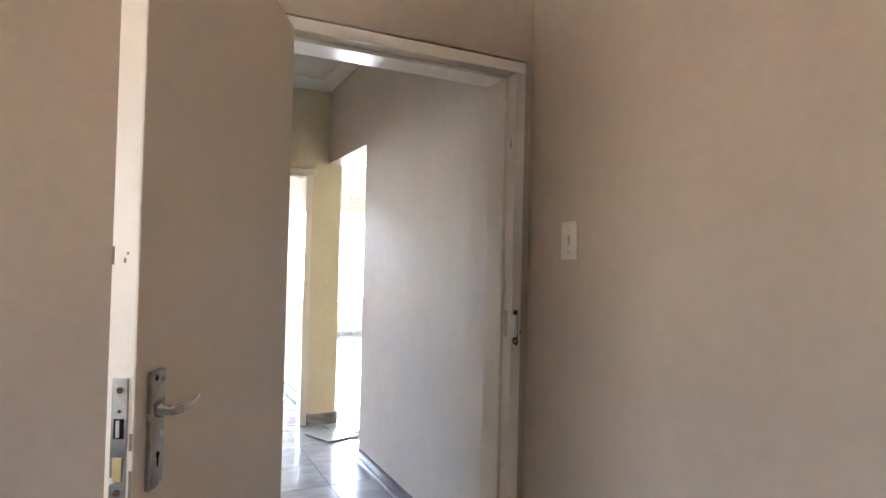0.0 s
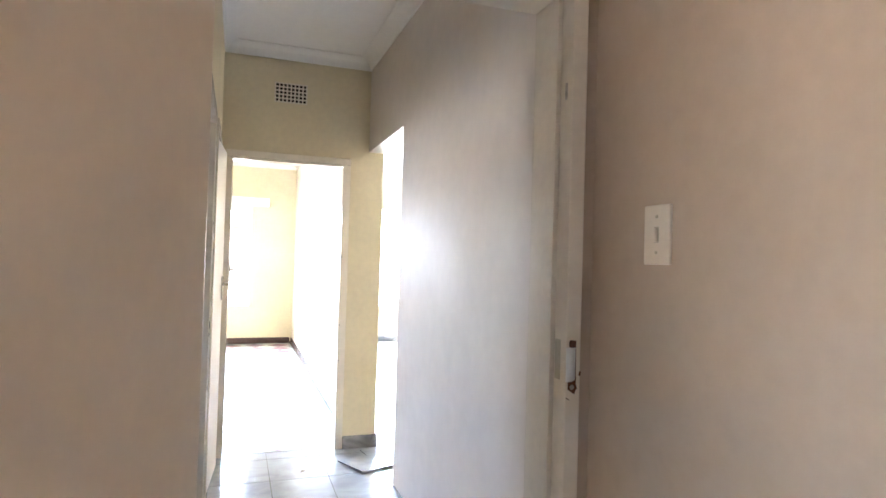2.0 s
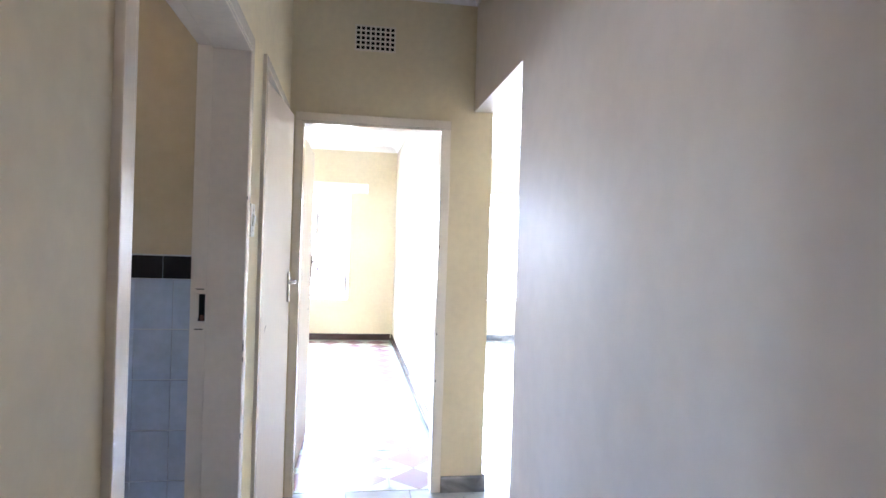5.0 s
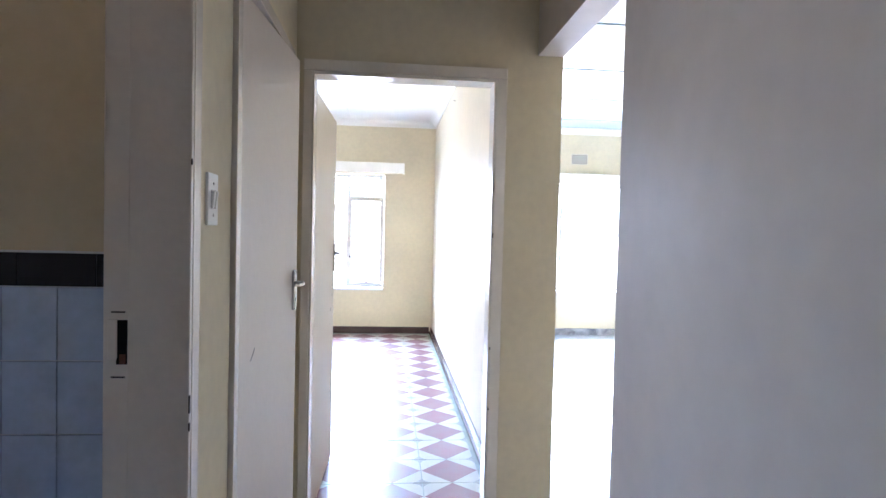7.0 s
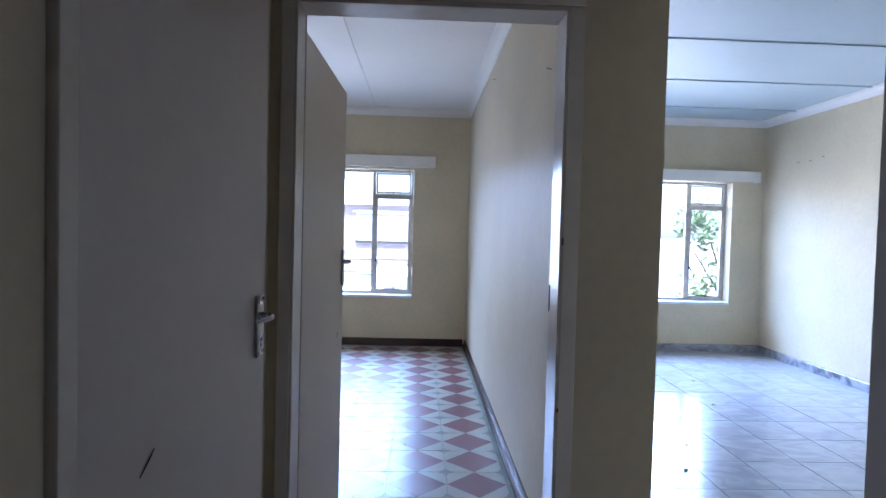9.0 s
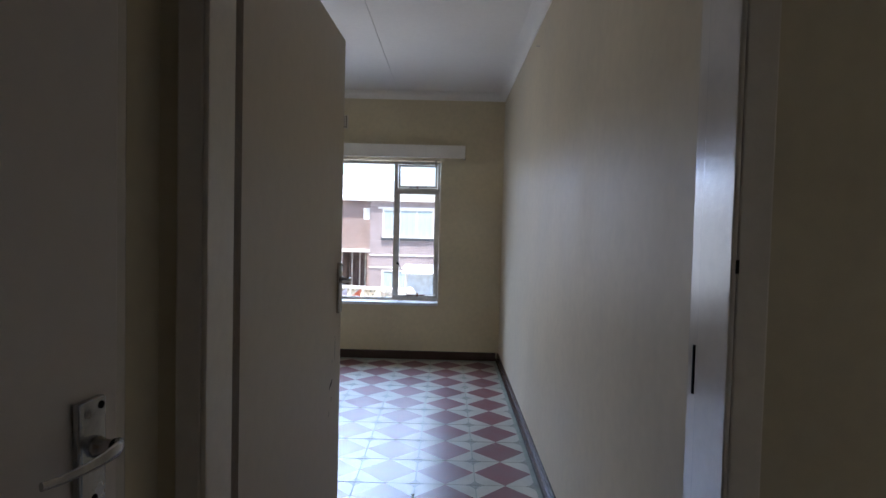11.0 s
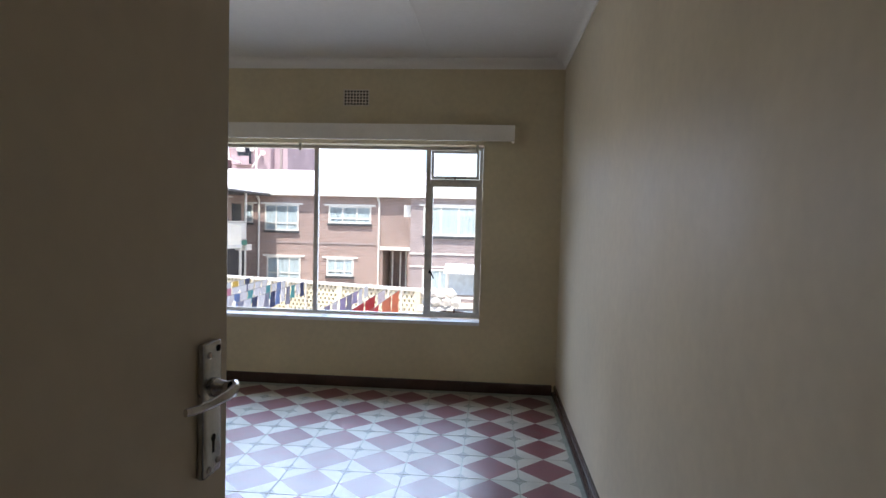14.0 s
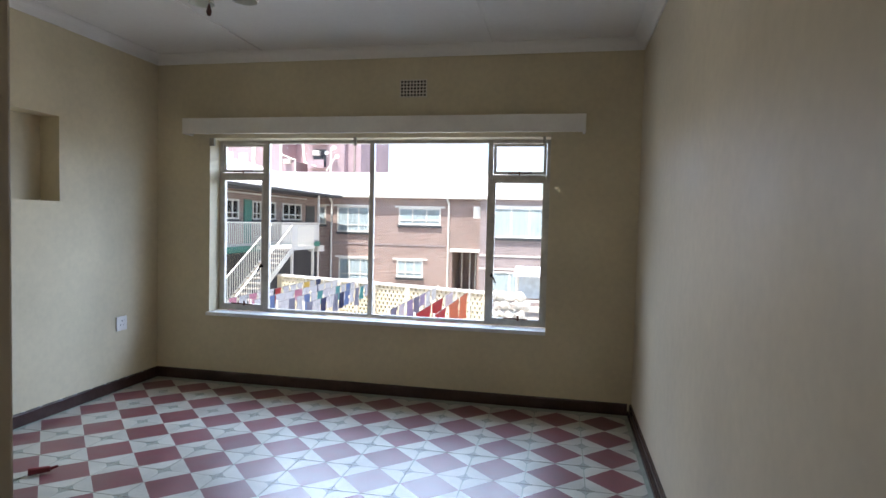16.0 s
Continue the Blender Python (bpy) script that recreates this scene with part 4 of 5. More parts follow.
bal = part("baluster", bm, M_TRIM, wing, "white steel balusters")
tagged(bal, kind="stuff")
part("top_rail", boxes((-14.02, -13.94, 12.9, 32.0, 1.2, 1.26)), M_TRIM, wing)
part("panel", boxes((-13.99, -13.96, 27.5, 32.0, 0.3, 1.15)), M_TRIM, wing, "white balustrade panel")
for y in (14, 20, 26, 32):
    part("walkway_post", boxes((-14.04, -13.96, y - 0.05, y + 0.05, G, 2.8)), M_TRIM, wing)
part("slab_end", boxes((-14.6, -13.92, 32.01, 32.7, -0.36, -0.02)), M_TRIM, wing, "white end of the walkway slab")


def wing_window(y0, y1, z0, z1, bars):
    """Window in the wing's wall, which faces +x."""
    w = new("window")
    w.parent = wing
    fr = boxes((-15.6, -15.52, y0, y0 + 0.08, z0, z1), (-15.6, -15.52, y1 - 0.08, y1, z0, z1), (-15.6, -15.52, y0 + 0.08, y1 - 0.08, z0, z0 + 0.08), (-15.6, -15.52, y0 + 0.08, y1 - 0.08, z1 - 0.08, z1))
    for k in range(1, bars + 1):
        y = y0 + (y1 - y0) * k / (bars + 1)
        box(fr, -15.6, -15.53, y - 0.03, y + 0.03, z0 + 0.08, z1 - 0.08)
    box(fr, -15.6, -15.535, y0 + 0.08, y1 - 0.08, z0 + 0.28, z0 + 0.33)
    part("frame", fr, M_TRIM, w)
    part("curtain", boxes((-15.595, -15.585, y0 + 0.08, y1 - 0.08, z0 + 0.08, z1 - 0.08)), M_CURTAIN, w, "pale drawn curtain")
    p = part("pane", boxes((-15.57, -15.56, y0 + 0.08, y1 - 0.08, z0 + 0.08, z1 - 0.08)), M_GLASS, w)
    p.visible_shadow = False
    part("sill", boxes((-15.6, -15.48, y0 - 0.06, y1 + 0.06, z0 - 0.11, z0 - 0.001)), M_DKSILL, w, "dark sill")


for y0, y1, bars in ((21.3, 22.6, 1), (25.2, 26.3, 1), (27.55, 28.4, 1), (29.3, 29.95, 0), (30.75, 33.1, 2)):
    wing_window(y0, y1, 1.36, 2.29, bars)
for y in (19.6, 23.4, 26.8):
    part("flat_door", boxes((-15.6, -15.54, y, y + 0.68, 0.2, 2.33)), M_GREENPAINT, wing, "green painted flat door")
part("flat_door", boxes((-15.6, -15.55, 33.8, 35.0, 0.2, 2.25)), M_DKSILL, wing, "dark recessed flat door")
bm = bmesh.new()
rod(bm, (-15.45, 24.6, 2.62), (-15.45, 33.6, 2.62), 0.03, n=8)
part("conduit", bm, M_TRIM, wing, "white conduit under the eaves")

# outside stair
stair = holder("outside_stair", pose(0, 0, 0), "white steel outside stair with barred railings", "stair")
top_p, bot_p = Vector((0, 25.0, 0.2)), Vector((0, 19.6, G))
NS = 17
for i in range(NS):
    k = (i + 0.5) / NS
    c = top_p.lerp(bot_p, k)
    # tread grey is chosen dark to put the stair's shade into it
    part("tread", boxes((-13.15, -12.2, c.y - 0.17, c.y + 0.17, c.z - 0.04, c.z)), M_PAVE, stair, "worn concrete tread, its grey darkened for shade")
for x in (-13.2, -12.2):
    bm = bmesh.new()
    q = [bm.verts.new((x + dx, p.y, p.z + dz)) for p in (top_p, bot_p) for dx in (0, 0.05) for dz in (-0.22, 0.02)]
    bmesh.ops.convex_hull(bm, input=list(bm.verts))
    part("stringer", bm, M_TRIM, stair)
    bm = bmesh.new()
    rod(bm, (x, top_p.y, 1.15), (x, bot_p.y, G + 0.95), 0.035, n=8)
    part("handrail", bm, M_TRIM, stair)
    bm = bmesh.new()
    for i in range(32):
        c = top_p.lerp(bot_p, (i + 0.5) / 32)
        rod(bm, (x, c.y, c.z), (x, c.y, c.z + 0.95), 0.021, n=5)
    tagged(part("stair_balusters", bm, M_TRIM, stair), kind="stuff")
part("landing", boxes((-13.9, -12.2, 25.0, 27.4, 0.04, 0.2)), M_TRIM, stair, "concrete landing")
part("landing_panel", boxes((-12.24, -12.2, 25.0, 25.6, 0.2, 1.15)), M_TRIM, stair, "white landing balustrade")
bm = boxes((-12.25, -12.19, 25.6, 27.4, 1.09, 1.15))
for i in range(12):
    rod(bm, (-12.22, 25.7 + i * 0.145, 0.2), (-12.22, 25.7 + i * 0.145, 1.09), 0.027, n=5)
tagged(part("landing_balusters", bm, M_TRIM, stair), kind="stuff")
for y in (25.1, 27.3):
    part("landing_post", boxes((-12.3, -12.2, y - 0.05, y + 0.05, G, 0.04)), M_TRIM, stair)

# far tower
tower = holder("apartment_tower", pose(0, 0, 0), "tall pale red brick apartment tower with white strips and balconies", "building")
part("wall", boxes((-46, -33.9, 67, 80, G, 24), (-33.9, -32.1, 67, 80, G, 8.3), (-30.8, -26.2, 67.6, 80, G, 24), (-26.2, -24.5, 68.6, 80, G, 24), (-33.9, -30.8, 71.0, 80, G, 24)), M_BRICKFAR, tower)
for x, w in ((-42.1, 0.15), (-37.5, 0.22), (-33.95, 0.14), (-32.1, 0.08)):
    part("pilaster", boxes((x - w, x + w, 66.85, 67, G, 24 if x < -33 else 8.4)), M_TRIM, tower, "white upright strip")
part("pilaster", boxes((-25.35, -25.15, 68.4, 68.6, G, 24)), M_BRICK2, tower)
bm = bmesh.new()
rod(bm, (-33.9, 66.95, 9.15), (-32.05, 66.95, 8.45), 0.09, n=6)
part("parapet", bm, M_TRIM, tower, "white sloping parapet")
for x0, x1, z0, z1 in ((-41.05, -40.3, 7.7, 9.45), (-39.5, -38.3, 8.05, 9.3), (-36.6, -35.4, 10.6, 11.9), (-41.05, -40.3, 10.6, 12.3), (-39.5, -38.3, 11.0, 12.3)):
    w = new("window")
    w.parent = tower
    part("frame", boxes((x0, x0 + 0.1, 66.9, 67, z0, z1), (x1 - 0.1, x1, 66.9, 67, z0, z1), (x0 + 0.1, x1 - 0.1, 66.9, 67, z0, z0 + 0.1), (x0 + 0.1, x1 - 0.1, 66.9, 67, z1 - 0.1, z1)), M_TRIM, w)
    part("curtain", boxes((x0 + 0.1, x1 - 0.1, 66.94, 66.98, z0 + 0.1, z1 - 0.1)), M_TRIM, w)
for z in (7.5, 10.3, 13.1):
    b = part("balcony", boxes((-30.3, -28.3, 66.4, 67.6, z, z + 0.15), (-30.3, -28.3, 66.4, 66.5, z + 0.15, z + 1.0)), M_BRICKFAR, tower, "brick-fronted balcony")
    # flat dark panel on the wall imitates the shade inside the balcony
    part("balcony_opening", boxes((-30.1, -28.5, 67.55, 67.62, z + 0.2, z + 2.3)), M_BALCONYSHADE, b, "flat dark panel painted as the shaded balcony opening")
for a, b, r in (((-32.0, 68.5, 11.5), (-30.9, 66.9, 8.2), 0.13), ((-30.9, 66.9, 8.2), (-29.2, 66.3, 7.7), 0.10), ((-31.3, 69.0, 12.0), (-31.3, 69.0, 7.0), 0.10), ((-27.6, 66.9, 7.0), (-27.6, 66.9, 9.9), 0.12), ((-28.2, 67.0, 7.2), (-27.0, 66.8, 8.8), 0.10)):
    bm = bmesh.new()
    rod(bm, a, b, r, n=8)
    part("pipe", bm, M_TRIM, tower, "white outside pipe", smooth=True)
for x, z in ((-28.2, 9.3), (-27.3, 9.9), (-26.9, 8.9)):
    bm = bmesh.new()
    lathe(bm, [(0.0, 0.0), (0.15, 0.03), (0.28, 0.10), (0.29, 0.08), (0.15, 0.0), (0.0, -0.04)], 14)
    bmesh.ops.rotate(bm, verts=list(bm.verts), matrix=Matrix.Rotation(radians(70), 3, "X"))
    bmesh.ops.translate(bm, verts=list(bm.verts), vec=(x, 67.1, z))
    part("satellite_dish", bm, M_TRIM, tower, "white satellite dish", smooth=True)
for x, z in ((-33.0, 8.0), (-29.3, 9.0)):
    part("air_conditioner", bbox(x - 0.4, x + 0.4, 66.4, 66.9, z, z + 0.55, 0.03), M_TRIM, tower, "white air conditioner box")

# screen wall
A, B = Vector((-12.2, 24.0, 0)), Vector((-2.9, 21.05, 0))
screen = holder("screen_wall", pose(A.x, A.y, G, 0, 0, math.degrees(math.atan2(B.y - A.y, B.x - A.x))), "cream pierced-block screen wall round the drying yard", "wall")
L = (B - A).length
part("coping", boxes((-0.1, L + 0.1, -0.12, 0.12, 1.90, 1.99)), M_TRIM, screen, "white coping")
part("base_course", boxes((0, L, -0.09, 0.09, 0, 0.5)), M_YARDWALL, screen)
x = 0.0
while x < L:
    part("pier", boxes((x - 0.12, x + 0.12, -0.11, 0.11, 0.0, 1.90)), M_YARDWALL, screen)
    x += 3.2
bm = bmesh.new()
for r in range(9):
    z = 0.5 + r * 0.155
    box(bm, 0.12, L - 0.12, -0.07, 0.07, z, z + 0.06)
    x = 0.13 + (0.09 if r % 2 else 0)
    while x < L - 0.2:
        box(bm, x, x + 0.10, -0.065, 0.065, z + 0.06, z + 0.156)
        x += 0.18
tagged(part("pierced_blocks", bm, M_YARDWALL, screen, "cream pierced blocks"), kind="stuff")

# whitewashed stones at its end
pile = holder("stone_wall", pose(-2.35, 20.7, G), "rough pile of whitewashed stones", "stone wall")
rs = random.Random(5)
for r in range(7):
    for i in range(4):
        bm = bmesh.new()
        bmesh.ops.create_icosphere(bm, subdivisions=2, radius=0.19)
        s = Vector((rs.uniform(0.9, 1.25), rs.uniform(0.9, 1.2), rs.uniform(0.75, 0.95)))
        o = Vector((rs.random() * 50, rs.random() * 50, 0))
        for v in bm.verts:
            v.co = Vector((v.co.x * s.x, v.co.y * s.y, v.co.z * s.z)) * (1 + 0.55 * noise.noise(v.co * 5 + o))
        bmesh.ops.translate(bm, verts=list(bm.verts), vec=(-0.5 + i * 0.32 + rs.uniform(-0.05, 0.05) + (0.14 if r % 2 else 0), rs.uniform(-0.06, 0.06), 0.15 + r * 0.29))
        part("stone", bm, M_STONE, pile)

# washing lines
CLOTHS = {"pink": (0.72, 0.36, 0.46), "red": (0.60, 0.10, 0.10), "white": (0.80, 0.80, 0.82), "yellow": (0.78, 0.58, 0.16), "blue": (0.24, 0.34, 0.58), "navy": (0.08, 0.10, 0.20), "grey": (0.34, 0.35, 0.44), "teal": (0.16, 0.46, 0.47), "orange": (0.72, 0.26, 0.14), "lilac": (0.50, 0.45, 0.62)}
CM = {k: material(k + "_cloth", c, 0.9, vary=0.12, scale=6, grain=60) for k, c in CLOTHS.items()}
WORDS = {"pink": "towel", "red": "blanket", "white": "sheet", "yellow": "towel", "blue": "shirt", "navy": "trousers", "grey": "trousers", "teal": "shirt", "orange": "blanket", "lilac": "cloth"}


def cloth(colour, x, y0, width, drop, z):
    bm = bmesh.new()
    n, k = 10, 6
    ph = rs.random() * 6
    rows = []
    for j in range(k + 1):
        rows.append([bm.verts.new((x + 0.03 * math.sin(ph + i * 1.3) * j / k + 0.01 * math.sin(i * 2.7 + j), y0 + width * i / n, z - drop * j / k + 0.02 * math.sin(i * 0.9 + ph) * j / k)) for i in range(n + 1)])
    for j in range(k):
        for i in range(n):
            bm.faces.new((rows[j][i], rows[j][i + 1], rows[j + 1][i + 1], rows[j + 1][i]))
    bmesh.ops.solidify(bm, geom=list(bm.faces), thickness=0.012)
    w = WORDS[colour]
    thing("washing_" + w, bm, CM[colour], colour + " " + w + " pegged on the courtyard washing line", w, group="washing on the lines", smooth=True)


LINES = [(-9.9, 16.0, 23.1, ["pink", "white", "pink", "white", "white", "red", "white", "white", "white", "yellow", "white", "navy"]),
         (-9.1, 16.0, 22.8, ["white", "blue", "white", "white", "pink", "white", "white", "white", "white", "white"]),
         (-8.3, 16.0, 22.6, ["white", "grey", "white", "blue", "white", "teal", "white", "white", "teal", "white", "blue", "white"]),
         (-7.5, 16.0, 22.3, ["grey", "white", "navy", "white", "grey", "navy", "blue", "white", "grey", "teal", "white", "navy"]),
         (-4.95, 15.6, 21.8, ["grey", "white", "lilac", "grey", "lilac", "white", "white"]),
         (-4.15, 15.2, 21.2, ["red", "red", "white"]),
         (-3.65, 15.2, 21.0, ["red", "orange", "orange"])]
for x, y0, y1, items in LINES:
    ln = holder("washing_line", pose(x, 0, 0), "steel post washing line in the courtyard", "washing line", group="washing lines")
    for y in (y0, y1):
        bm = bmesh.new()
        rod(bm, (0, y, G), (0, y, -0.85), 0.03, n=8)
        part("post", bm, M_TRIM, ln)
    bm = bmesh.new()
    rod(bm, (0, y0, -0.9), (0, y1, -0.9), 0.008, n=5)
    part("line", bm, M_ROPE, ln)
    step = (y1 - y0 - 0.4) / len(items)
    for i, c in enumerate(items):
        cloth(c, x, y0 + 0.2 + i * step, step * rs.uniform(0.72, 0.93), rs.uniform(0.75, 0.9) if c in ("red", "orange") and x > -5 else rs.uniform(0.35, 0.65), -0.9)


# tree and shrubs beyond the living room window
def leafy(bm, centre, radii, count, size):
    for _ in range(count):
        d = Vector((rs.gauss(0, 1), rs.gauss(0, 1), rs.gauss(0, 1))).normalized() * (rs.random() ** 0.4)
        if noise.noise(d * 2.2 + Vector(centre)) < -0.12:
            continue
        p = Vector(centre) + Vector((d.x * radii[0], d.y * radii[1], d.z * radii[2]))
        u = Vector((rs.uniform(-1, 1), rs.uniform(-1, 1), rs.uniform(-0.6, 0.6))).normalized() * size * rs.uniform(0.6, 1.3)
        v = u.orthogonal().normalized() * u.length * 0.45
        vs = [bm.verts.new(q) for q in (p - u, p + v, p + u, p - v)]
        bm.faces.new(vs)


def tree(x, y, h, r):
    t = holder("tree", pose(x, y, G), "small leafy green courtyard tree", "tree")
    bm = bmesh.new()
    rod(bm, (0, 0, 0), (0.1, 0.05, h * 0.35), 0.13, 0.10)
    rod(bm, (0.1, 0.05, h * 0.35), (0.0, 0.1, h * 0.62), 0.10, 0.06)
    for a in range(5):
        an = a * 1.256
        rod(bm, (0.05, 0.07, h * (0.4 + 0.04 * a)), (r * 0.6 * math.cos(an), r * 0.6 * math.sin(an), h * (0.62 + 0.05 * a)), 0.05, 0.015, n=7)
    part("trunk", bm, M_BARK, t)
    bm = bmesh.new()
    for a in range(9):
        an = a * 2.4
        k = 0.35 + 0.6 * rs.random()
        leafy(bm, (r * k * math.cos(an), r * k * math.sin(an), h * rs.uniform(0.5, 0.9)), (r * 0.5, r * 0.5, h * 0.13), 420, 0.10)
    tagged(part("crown", bm, M_LEAF, t), kind="stuff")


tree(7.4, 13.5, 5.4, 1.3)
tree(3.0, 22.0, 5.0, 1.6)
for x, y in ((6.2, 12.2), (7.6, 12.6), (4.4, 19.5)):
    bm = bmesh.new()
    leafy(bm, (0, 0, 0.9), (0.9, 0.8, 0.95), 1500, 0.09)
    t = thing("shrub", bm, M_LEAF, "dense green shrub in the courtyard", "shrub", group="courtyard shrubs")
    t.matrix_basis = pose(x, y, G)


# ---- small marks and litter ----
M_SCUFF = material("dark_scuff", (0.03, 0.025, 0.022), 0.8, vary=0.2)
M_FILL = material("pale_filler_smear", (0.78, 0.74, 0.66), 0.7, vary=0.06)
M_DRYLEAF = material("dry_leaf", (0.10, 0.065, 0.03), 0.7, vary=0.3, scale=30)
M_REDRAG = material("dark_red_plastic", (0.20, 0.025, 0.03), 0.4)


def streak(bm, points, width, lift, axis):
    """A thin ragged chip or scratch along points on a flat face, pushed out along the axis."""
    n = Vector(axis)
    vs = []
    for k, p in enumerate(points):
        p = Vector(p) + n * lift
        d = (Vector(points[min(k + 1, len(points) - 1)]) - Vector(points[max(k - 1, 0)])).normalized()
        s = n.cross(d).normalized() * width * (0.35 + 0.65 * math.sin(math.pi * (k + 0.4) / len(points)))
        vs.append((bm.verts.new(p - s), bm.verts.new(p + s)))
    for (a, b), (c, d) in zip(vs, vs[1:]):
        bm.faces.new((a, b, d, c))


def marks(door_ob, rows, axis, y):
    for pts, w in rows:
        bm = bmesh.new()
        streak(bm, [(px, y, pz) for px, pz in pts], w, 0.0012, axis)
        part("scratch", bm, M_SCUFF, door_ob)


marks(door_d, [([(0.205, 0.992), (0.222, 1.004), (0.236, 1.014), (0.248, 1.024)], 0.0028)], (0, -1, 0), 0)
marks(door_b, [([(0.800, 0.905), (0.815, 0.915), (0.830, 0.918), (0.842, 0.928)], 0.005), ([(0.835, 0.98), (0.84, 0.99)], 0.003), ([(0.83, 0.86), (0.832, 0.872)], 0.003), ([(0.80, 0.82), (0.801, 0.838)], 0.002), ([(0.868, 0.985), (0.872, 1.03), (0.872, 1.06)], 0.002)], (0, -1, 0), 0)

# chipped paint along the bathroom frame's edge
for z, h in ((1.02, 0.035), (0.985, 0.016), (0.74, 0.02), (1.50, 0.012)):
    part("paint_chip", bbox(1.0045, 1.0105, -0.0152, -0.0125, z, z + h, 0.0012), M_SCUFF, frame_c)
for z, h in ((1.212, 0.003), (1.085, 0.003)):
    part("paint_chip", bbox(1.0205, 1.0223, 0.112, 0.138, z, z + h, 0), M_SCUFF, frame_c)
for z, h in ((1.36, 0.02), (0.88, 0.012), (0.62, 0.012)):
    part("paint_chip", bbox(0.762, 0.7665, -0.0150, -0.012, z, z + h, 0.001), M_SCUFF, frame_b)

# nails and nail holes left in the walls
for x, y, z, nx, ny in ((0.0, 3.05, 2.60, -1, 0), (0.0, 0.95, 2.12, -1, 0), (3.6, 4.55, 2.24, -1, 0), (3.6, 4.75, 2.24, -1, 0), (3.6, 4.35, 2.26, -1, 0)):
    bm = bmesh.new()
    rod(bm, (x, y, z), (x + nx * 0.02, y + ny * 0.02, z + 0.004), 0.003, n=8)
    rod(bm, (x + nx * 0.02, y, z + 0.004), (x + nx * 0.022, y, z + 0.004), 0.006, n=8)
    thing("nail", bm, M_STEELOLD, "old steel nail in the painted wall", "nail", group="wall nails")


# dry leaves and crumbs on the floors
def dry_leaf(x, y, z, size, turn):
    bm = bmesh.new()
    n = 8
    row = []
    for i in range(n + 1):
        t = i / n
        w = size * 0.32 * math.sin(math.pi * t) ** 0.8 + 0.0006
        c = Vector(((t - 0.5) * size, 0, 0.004 + 0.10 * size * math.sin(math.pi * t)))
        row.append((bm.verts.new(c + Vector((0, w, 0.25 * w))), bm.verts.new(c), bm.verts.new(c - Vector((0, w, -0.25 * w)))))
    for a, b in zip(row, row[1:]):
        bm.faces.new((a[0], a[1], b[1], b[0]))
        bm.faces.new((a[1], a[2], b[2], b[1]))
    bmesh.ops.solidify(bm, geom=list(bm.faces), thickness=0.001)
    o = thing("dry_leaf", bm, M_DRYLEAF, "curled brown dry leaf lying on the floor", "leaf", group="dry leaves on the floor")
    o.matrix_basis = pose(x, y, z, 0, 0, turn)


for x, y, s, a in ((-0.42, -0.42, 0.05, 20), (-0.38, -0.16, 0.025, 70), (-0.52, -0.95, 0.03, 10), (1.16, 2.95, 0.06, 150), (0.92, 2.1, 0.06, 170), (1.25, 2.15, 0.05, 20), (1.05, 1.75, 0.05, 80), (1.9, 3.1, 0.05, 30), (2.1, 3.9, 0.05, 60), (2.3, 1.2, 0.04, 100)):
    dry_leaf(x, y, 0.0, s, a)
for x, y, s, a in ((-0.62, 2.1, 0.035, 40), (-0.72, 2.2, 0.03, 100), (-1.0, 2.0, 0.02, 10), (-1.3, 2.6, 0.02, 70), (-2.1, 3.05, 0.025, 30), (-1.9, 2.75, 0.02, 130)):
    dry_leaf(x, y, 0.0005, s, a)
bm = bmesh.new()
rod(bm, (-0.05, 0, 0.022), (0.05, 0.012, 0.022), 0.02, 0.016, n=10)
rod(bm, (0.05, 0.012, 0.022), (0.085, 0.02, 0.03), 0.009, 0.006, n=8)
rag = thing("plastic_scrap", bm, M_REDRAG, "small dark red plastic scrap on the tiled floor", "scrap")
rag.matrix_basis = pose(-3.30, 3.45, 0.0, 0, 0, 35)
# paint flakes by the skirting
for k in range(10):
    bm = bmesh.new()
    box(bm, -0.008, 0.008, -0.005, 0.005, 0, 0.0015)
    f = thing("paint_flake", bm, M_FILL, "tiny pale paint flake on the skirting", "flake", group="paint flakes")
    f.matrix_basis = pose(-4.052 + 0.004 * random.random(), 3.9 + k * 0.14 + 0.05 * random.random(), 0.0872, 0, 0, random.uniform(0, 180))


# ---- floor tiles, last ----
TS = 0.3305


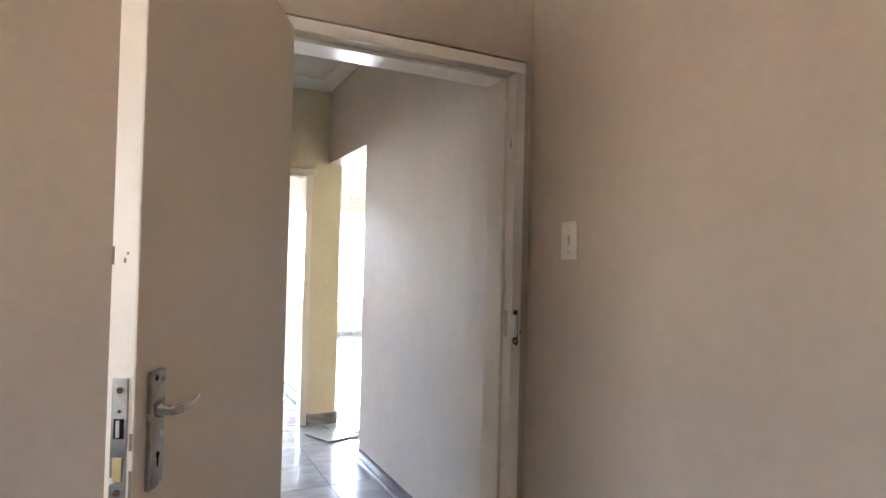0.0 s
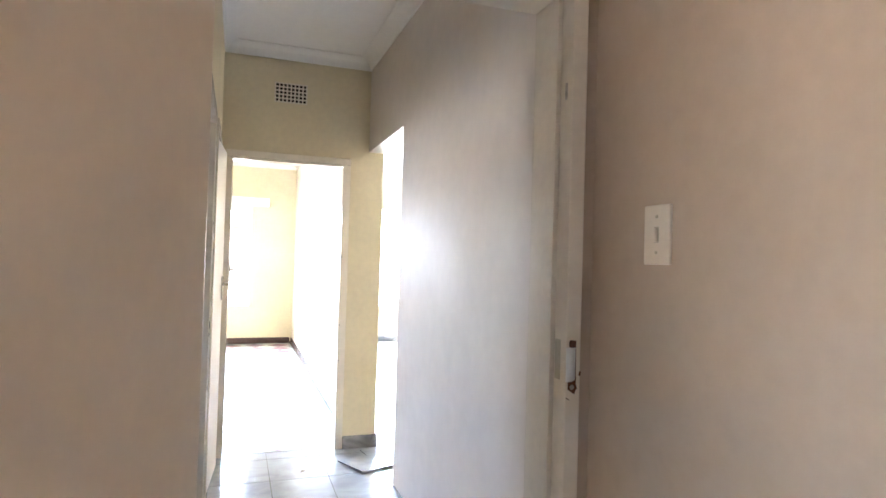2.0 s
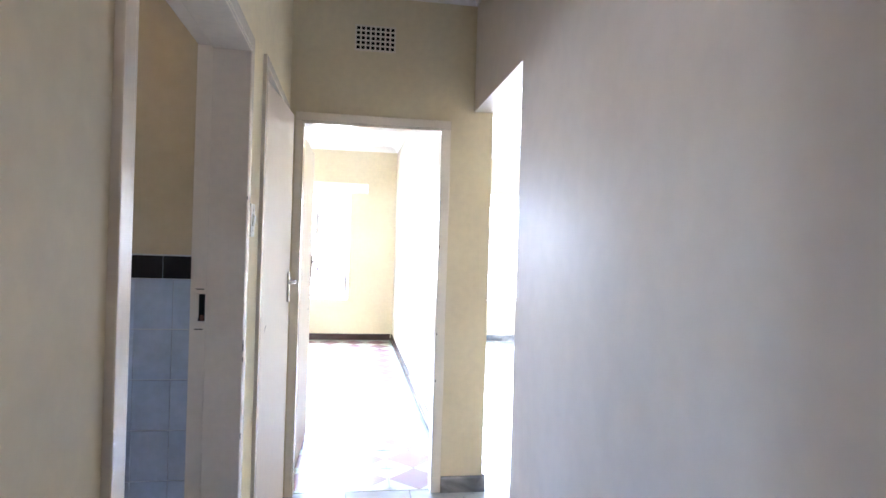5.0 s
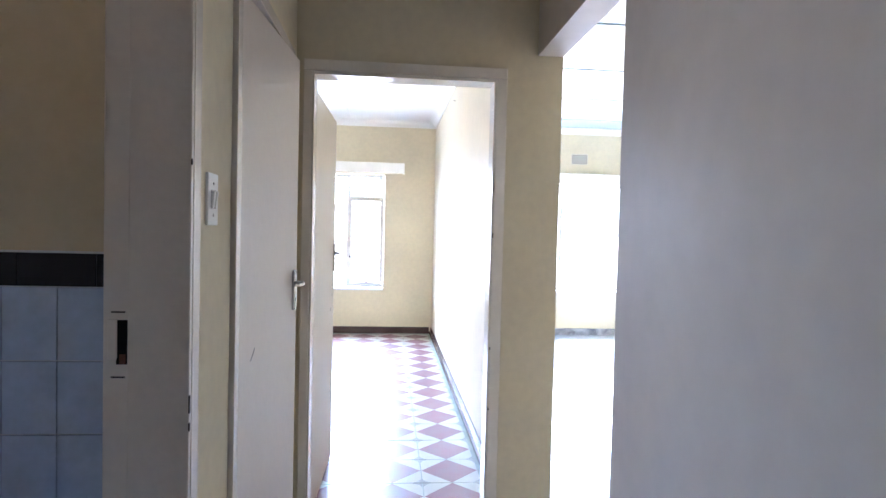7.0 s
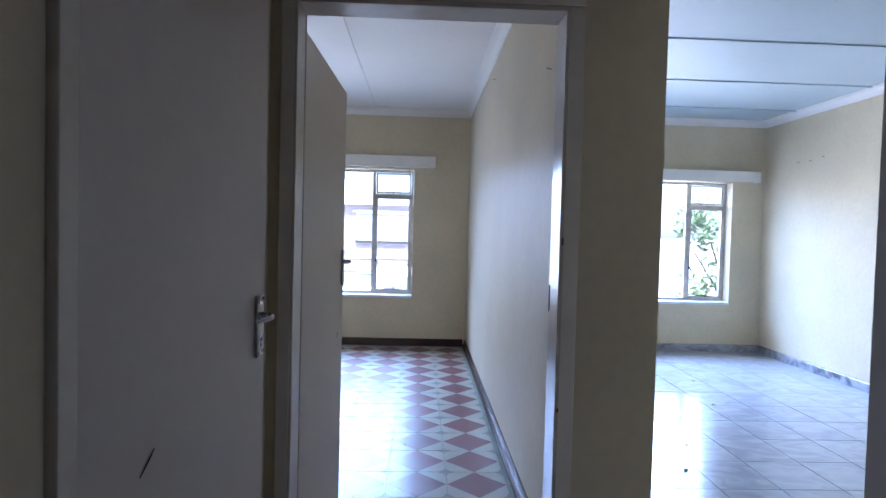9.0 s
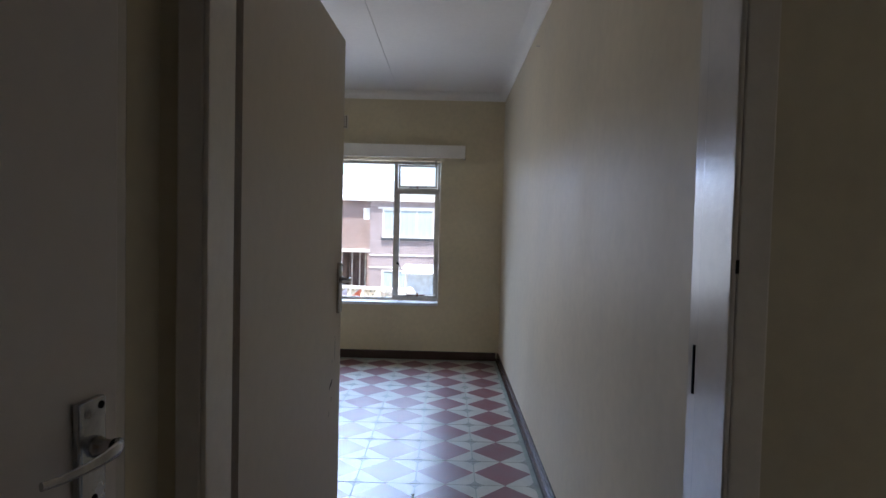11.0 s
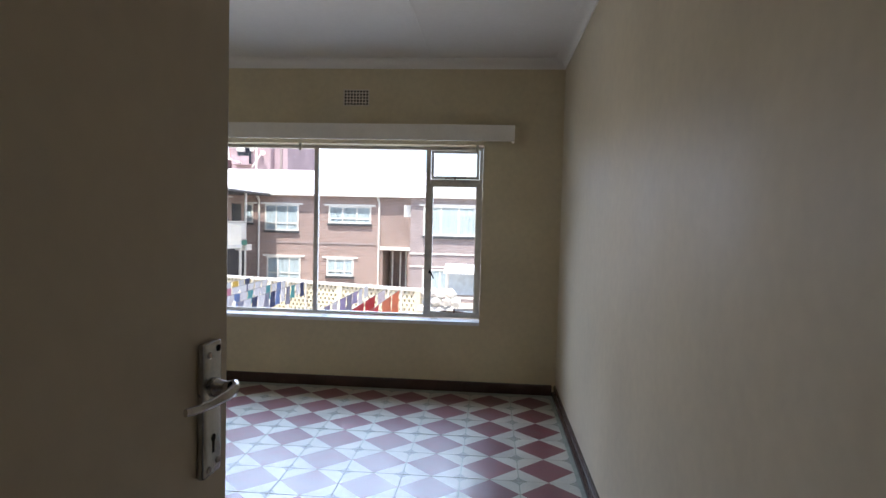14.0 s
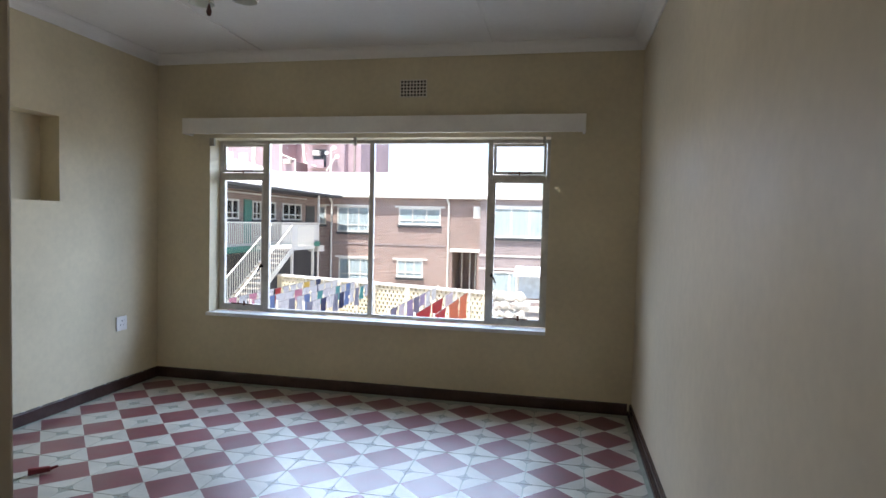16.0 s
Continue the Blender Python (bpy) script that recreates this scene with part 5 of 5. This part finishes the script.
def diamond_tile():
    """Square glazed tile: red diamond, cream corners, and a quarter of a grey-green star with a dark outline in each corner."""
    bm = bmesh.new()
    g, c, rim, n = TS / 2 - 0.0025, 0.050, 0.004, 5

    def arc(k, reach, dip):
        """Points along one quarter star's hollow side, from edge to edge of the tile."""
        sx, sy = ((1, -1), (1, 1), (-1, 1), (-1, -1))[k]
        out = []
        for i in range(n + 1):
            u = i / n
            a, b = reach * (1 - u), reach * u
            pull = dip * 4 * u * (1 - u)
            a, b = a - pull, b - pull
            if k % 2:
                a, b = b, a
            out.append((sx * (g - max(a, 0)), sy * (g - max(b, 0))))
        return out

    def face(points, mi):
        bm.faces.new([bm.verts.new((x, y, 0)) for x, y in points]).material_index = mi

    tips = ((0, -g), (g, 0), (0, g), (-g, 0))
    face(tips, 0)
    for k in range(4):
        outer, inner = arc(k, c, 0.006), arc(k, c - rim * 2, 0.004)
        sx, sy = ((1, -1), (1, 1), (-1, 1), (-1, -1))[k]
        face([tips[k]] + outer + [tips[(k + 1) % 4]], 1)
        for i in range(n):
            face((outer[i], inner[i], inner[i + 1], outer[i + 1]), 3)
        face([(sx * g, sy * g)] + inner[::-1], 2)
    bmesh.ops.remove_doubles(bm, verts=list(bm.verts), dist=0.0002)
    for f in bm.faces:
        f.normal_update()
        if f.normal.z < 0:
            f.normal_flip()
    edge = [e for e in bm.edges if e.is_boundary]
    r = bmesh.ops.extrude_edge_only(bm, edges=edge)
    for v in r["geom"]:
        if isinstance(v, bmesh.types.BMVert):
            v.co.z -= 0.006
    for f in bm.faces:
        f.normal_update()
        if abs(f.normal.z) < 0.5:
            f.material_index = 1
    return mesh_of("tile", bm, [M_RED, M_TCREAM, M_TGREEN, M_TLINE])


tile_mesh = diamond_tile()
for i in range(-11, 2):
    for j in range(-13, 4):
        cx, cy = -0.385 + (i - 0.5) * TS, 4.335 + (j - 0.5) * TS
        if cx - TS / 2 < -4.06 or cx > 0 or cy - TS / 2 < 0.0 or cy + TS / 2 > 5.42:
            continue
        t = new("tile", tile_mesh)
        t.parent = floor_bed
        t.matrix_basis = pose(cx, cy, random.uniform(-0.0006, 0.0006), random.uniform(-0.12, 0.12), random.uniform(-0.12, 0.12))

plain = {}


def marble_tile(x0, x1, y0, y1):
    key = (round(x1 - x0, 3), round(y1 - y0, 3))
    if key not in plain:
        w, d = key[0] / 2 - 0.0028, key[1] / 2 - 0.0028
        bm = bmesh.new()
        box(bm, -w, w, -d, d, -0.006, 0)
        plain[key] = mesh_of("tile", bm, M_MARBLE)
    t = new("tile", plain[key])
    t.parent = floor_hall
    t.matrix_basis = pose((x0 + x1) / 2, (y0 + y1) / 2, random.uniform(-0.0005, 0.0005), random.uniform(-0.1, 0.1), random.uniform(-0.1, 0.1))


CX, CY = 0.352, 0.403
for i in range(-6, 9):
    for j in range(-12, 11):
        x0, y0 = 0.777 + i * CX, 1.5 + j * CY
        x1, y1 = x0 + CX, y0 + CY
        x0, x1, y0, y1 = max(x0, -0.99), min(x1, 3.6), max(y0, -2.89), min(y1, 5.41)
        if x1 - x0 < 0.03 or y1 - y0 < 0.03:
            continue
        if (x0 + x1) / 2 < 0.05 and y0 > 0.03:
            continue
        if (x0 + x1) / 2 < 0.05:
            y1 = min(y1, 0.036)
        if x1 > 0.13 and y0 < -2.6:
            continue
        if 0.02 < (x0 + x1) / 2 < 0.35 and -0.5 < (y0 + y1) / 2 < 0.0:
            continue          # two tiles lie loose in the archway
        marble_tile(x0, x1, y0, y1)

# loose tiles
for m in (pose(0.17, -0.20, 0.008, 1.5, -1.5, 12), pose(0.0, -0.36, 0.009, -1.0, 1.5, 24)):
    bm = bmesh.new()
    box(bm, -0.14, 0.14, -0.14, 0.14, -0.004, 0.004)
    lt = thing("loose_tile", bm, M_MARBLE, "loose lifted grey floor tile lying in the archway", "tile", group="loose floor tiles")
    lt.matrix_basis = m

# bathroom tiles on the wall beside the doorway
bw = [o for o in scene.objects if o.name == "wall_bathroom_end"][0]
grout = part("grout_bed", boxes((-2.4, -1.135, -0.904, -0.9, 0.0, 1.31)), M_BGROUT, bw)
tm = mesh_of("wall_tile", bbox(-0.066, 0.066, -0.006, 0, -0.0935, 0.0935, 0), M_BTILE)
for i in range(9):
    for j in range(7):
        z = 1.218 - 0.0955 - j * 0.191
        if z - 0.097 < 0:
            continue
        t = new("wall_tile", tm)
        t.parent = bw
        t.matrix_basis = pose(-1.238 - i * 0.1345, -0.904, z)
tb = mesh_of("border_tile", bbox(-0.0935, 0.0935, -0.007, 0, -0.0425, 0.0425, 0.001), M_BLACKTILE)
for i in range(6):
    t = new("border_tile", tb)
    t.parent = bw
    t.matrix_basis = pose(-1.25 - i * 0.19, -0.904, 1.262)
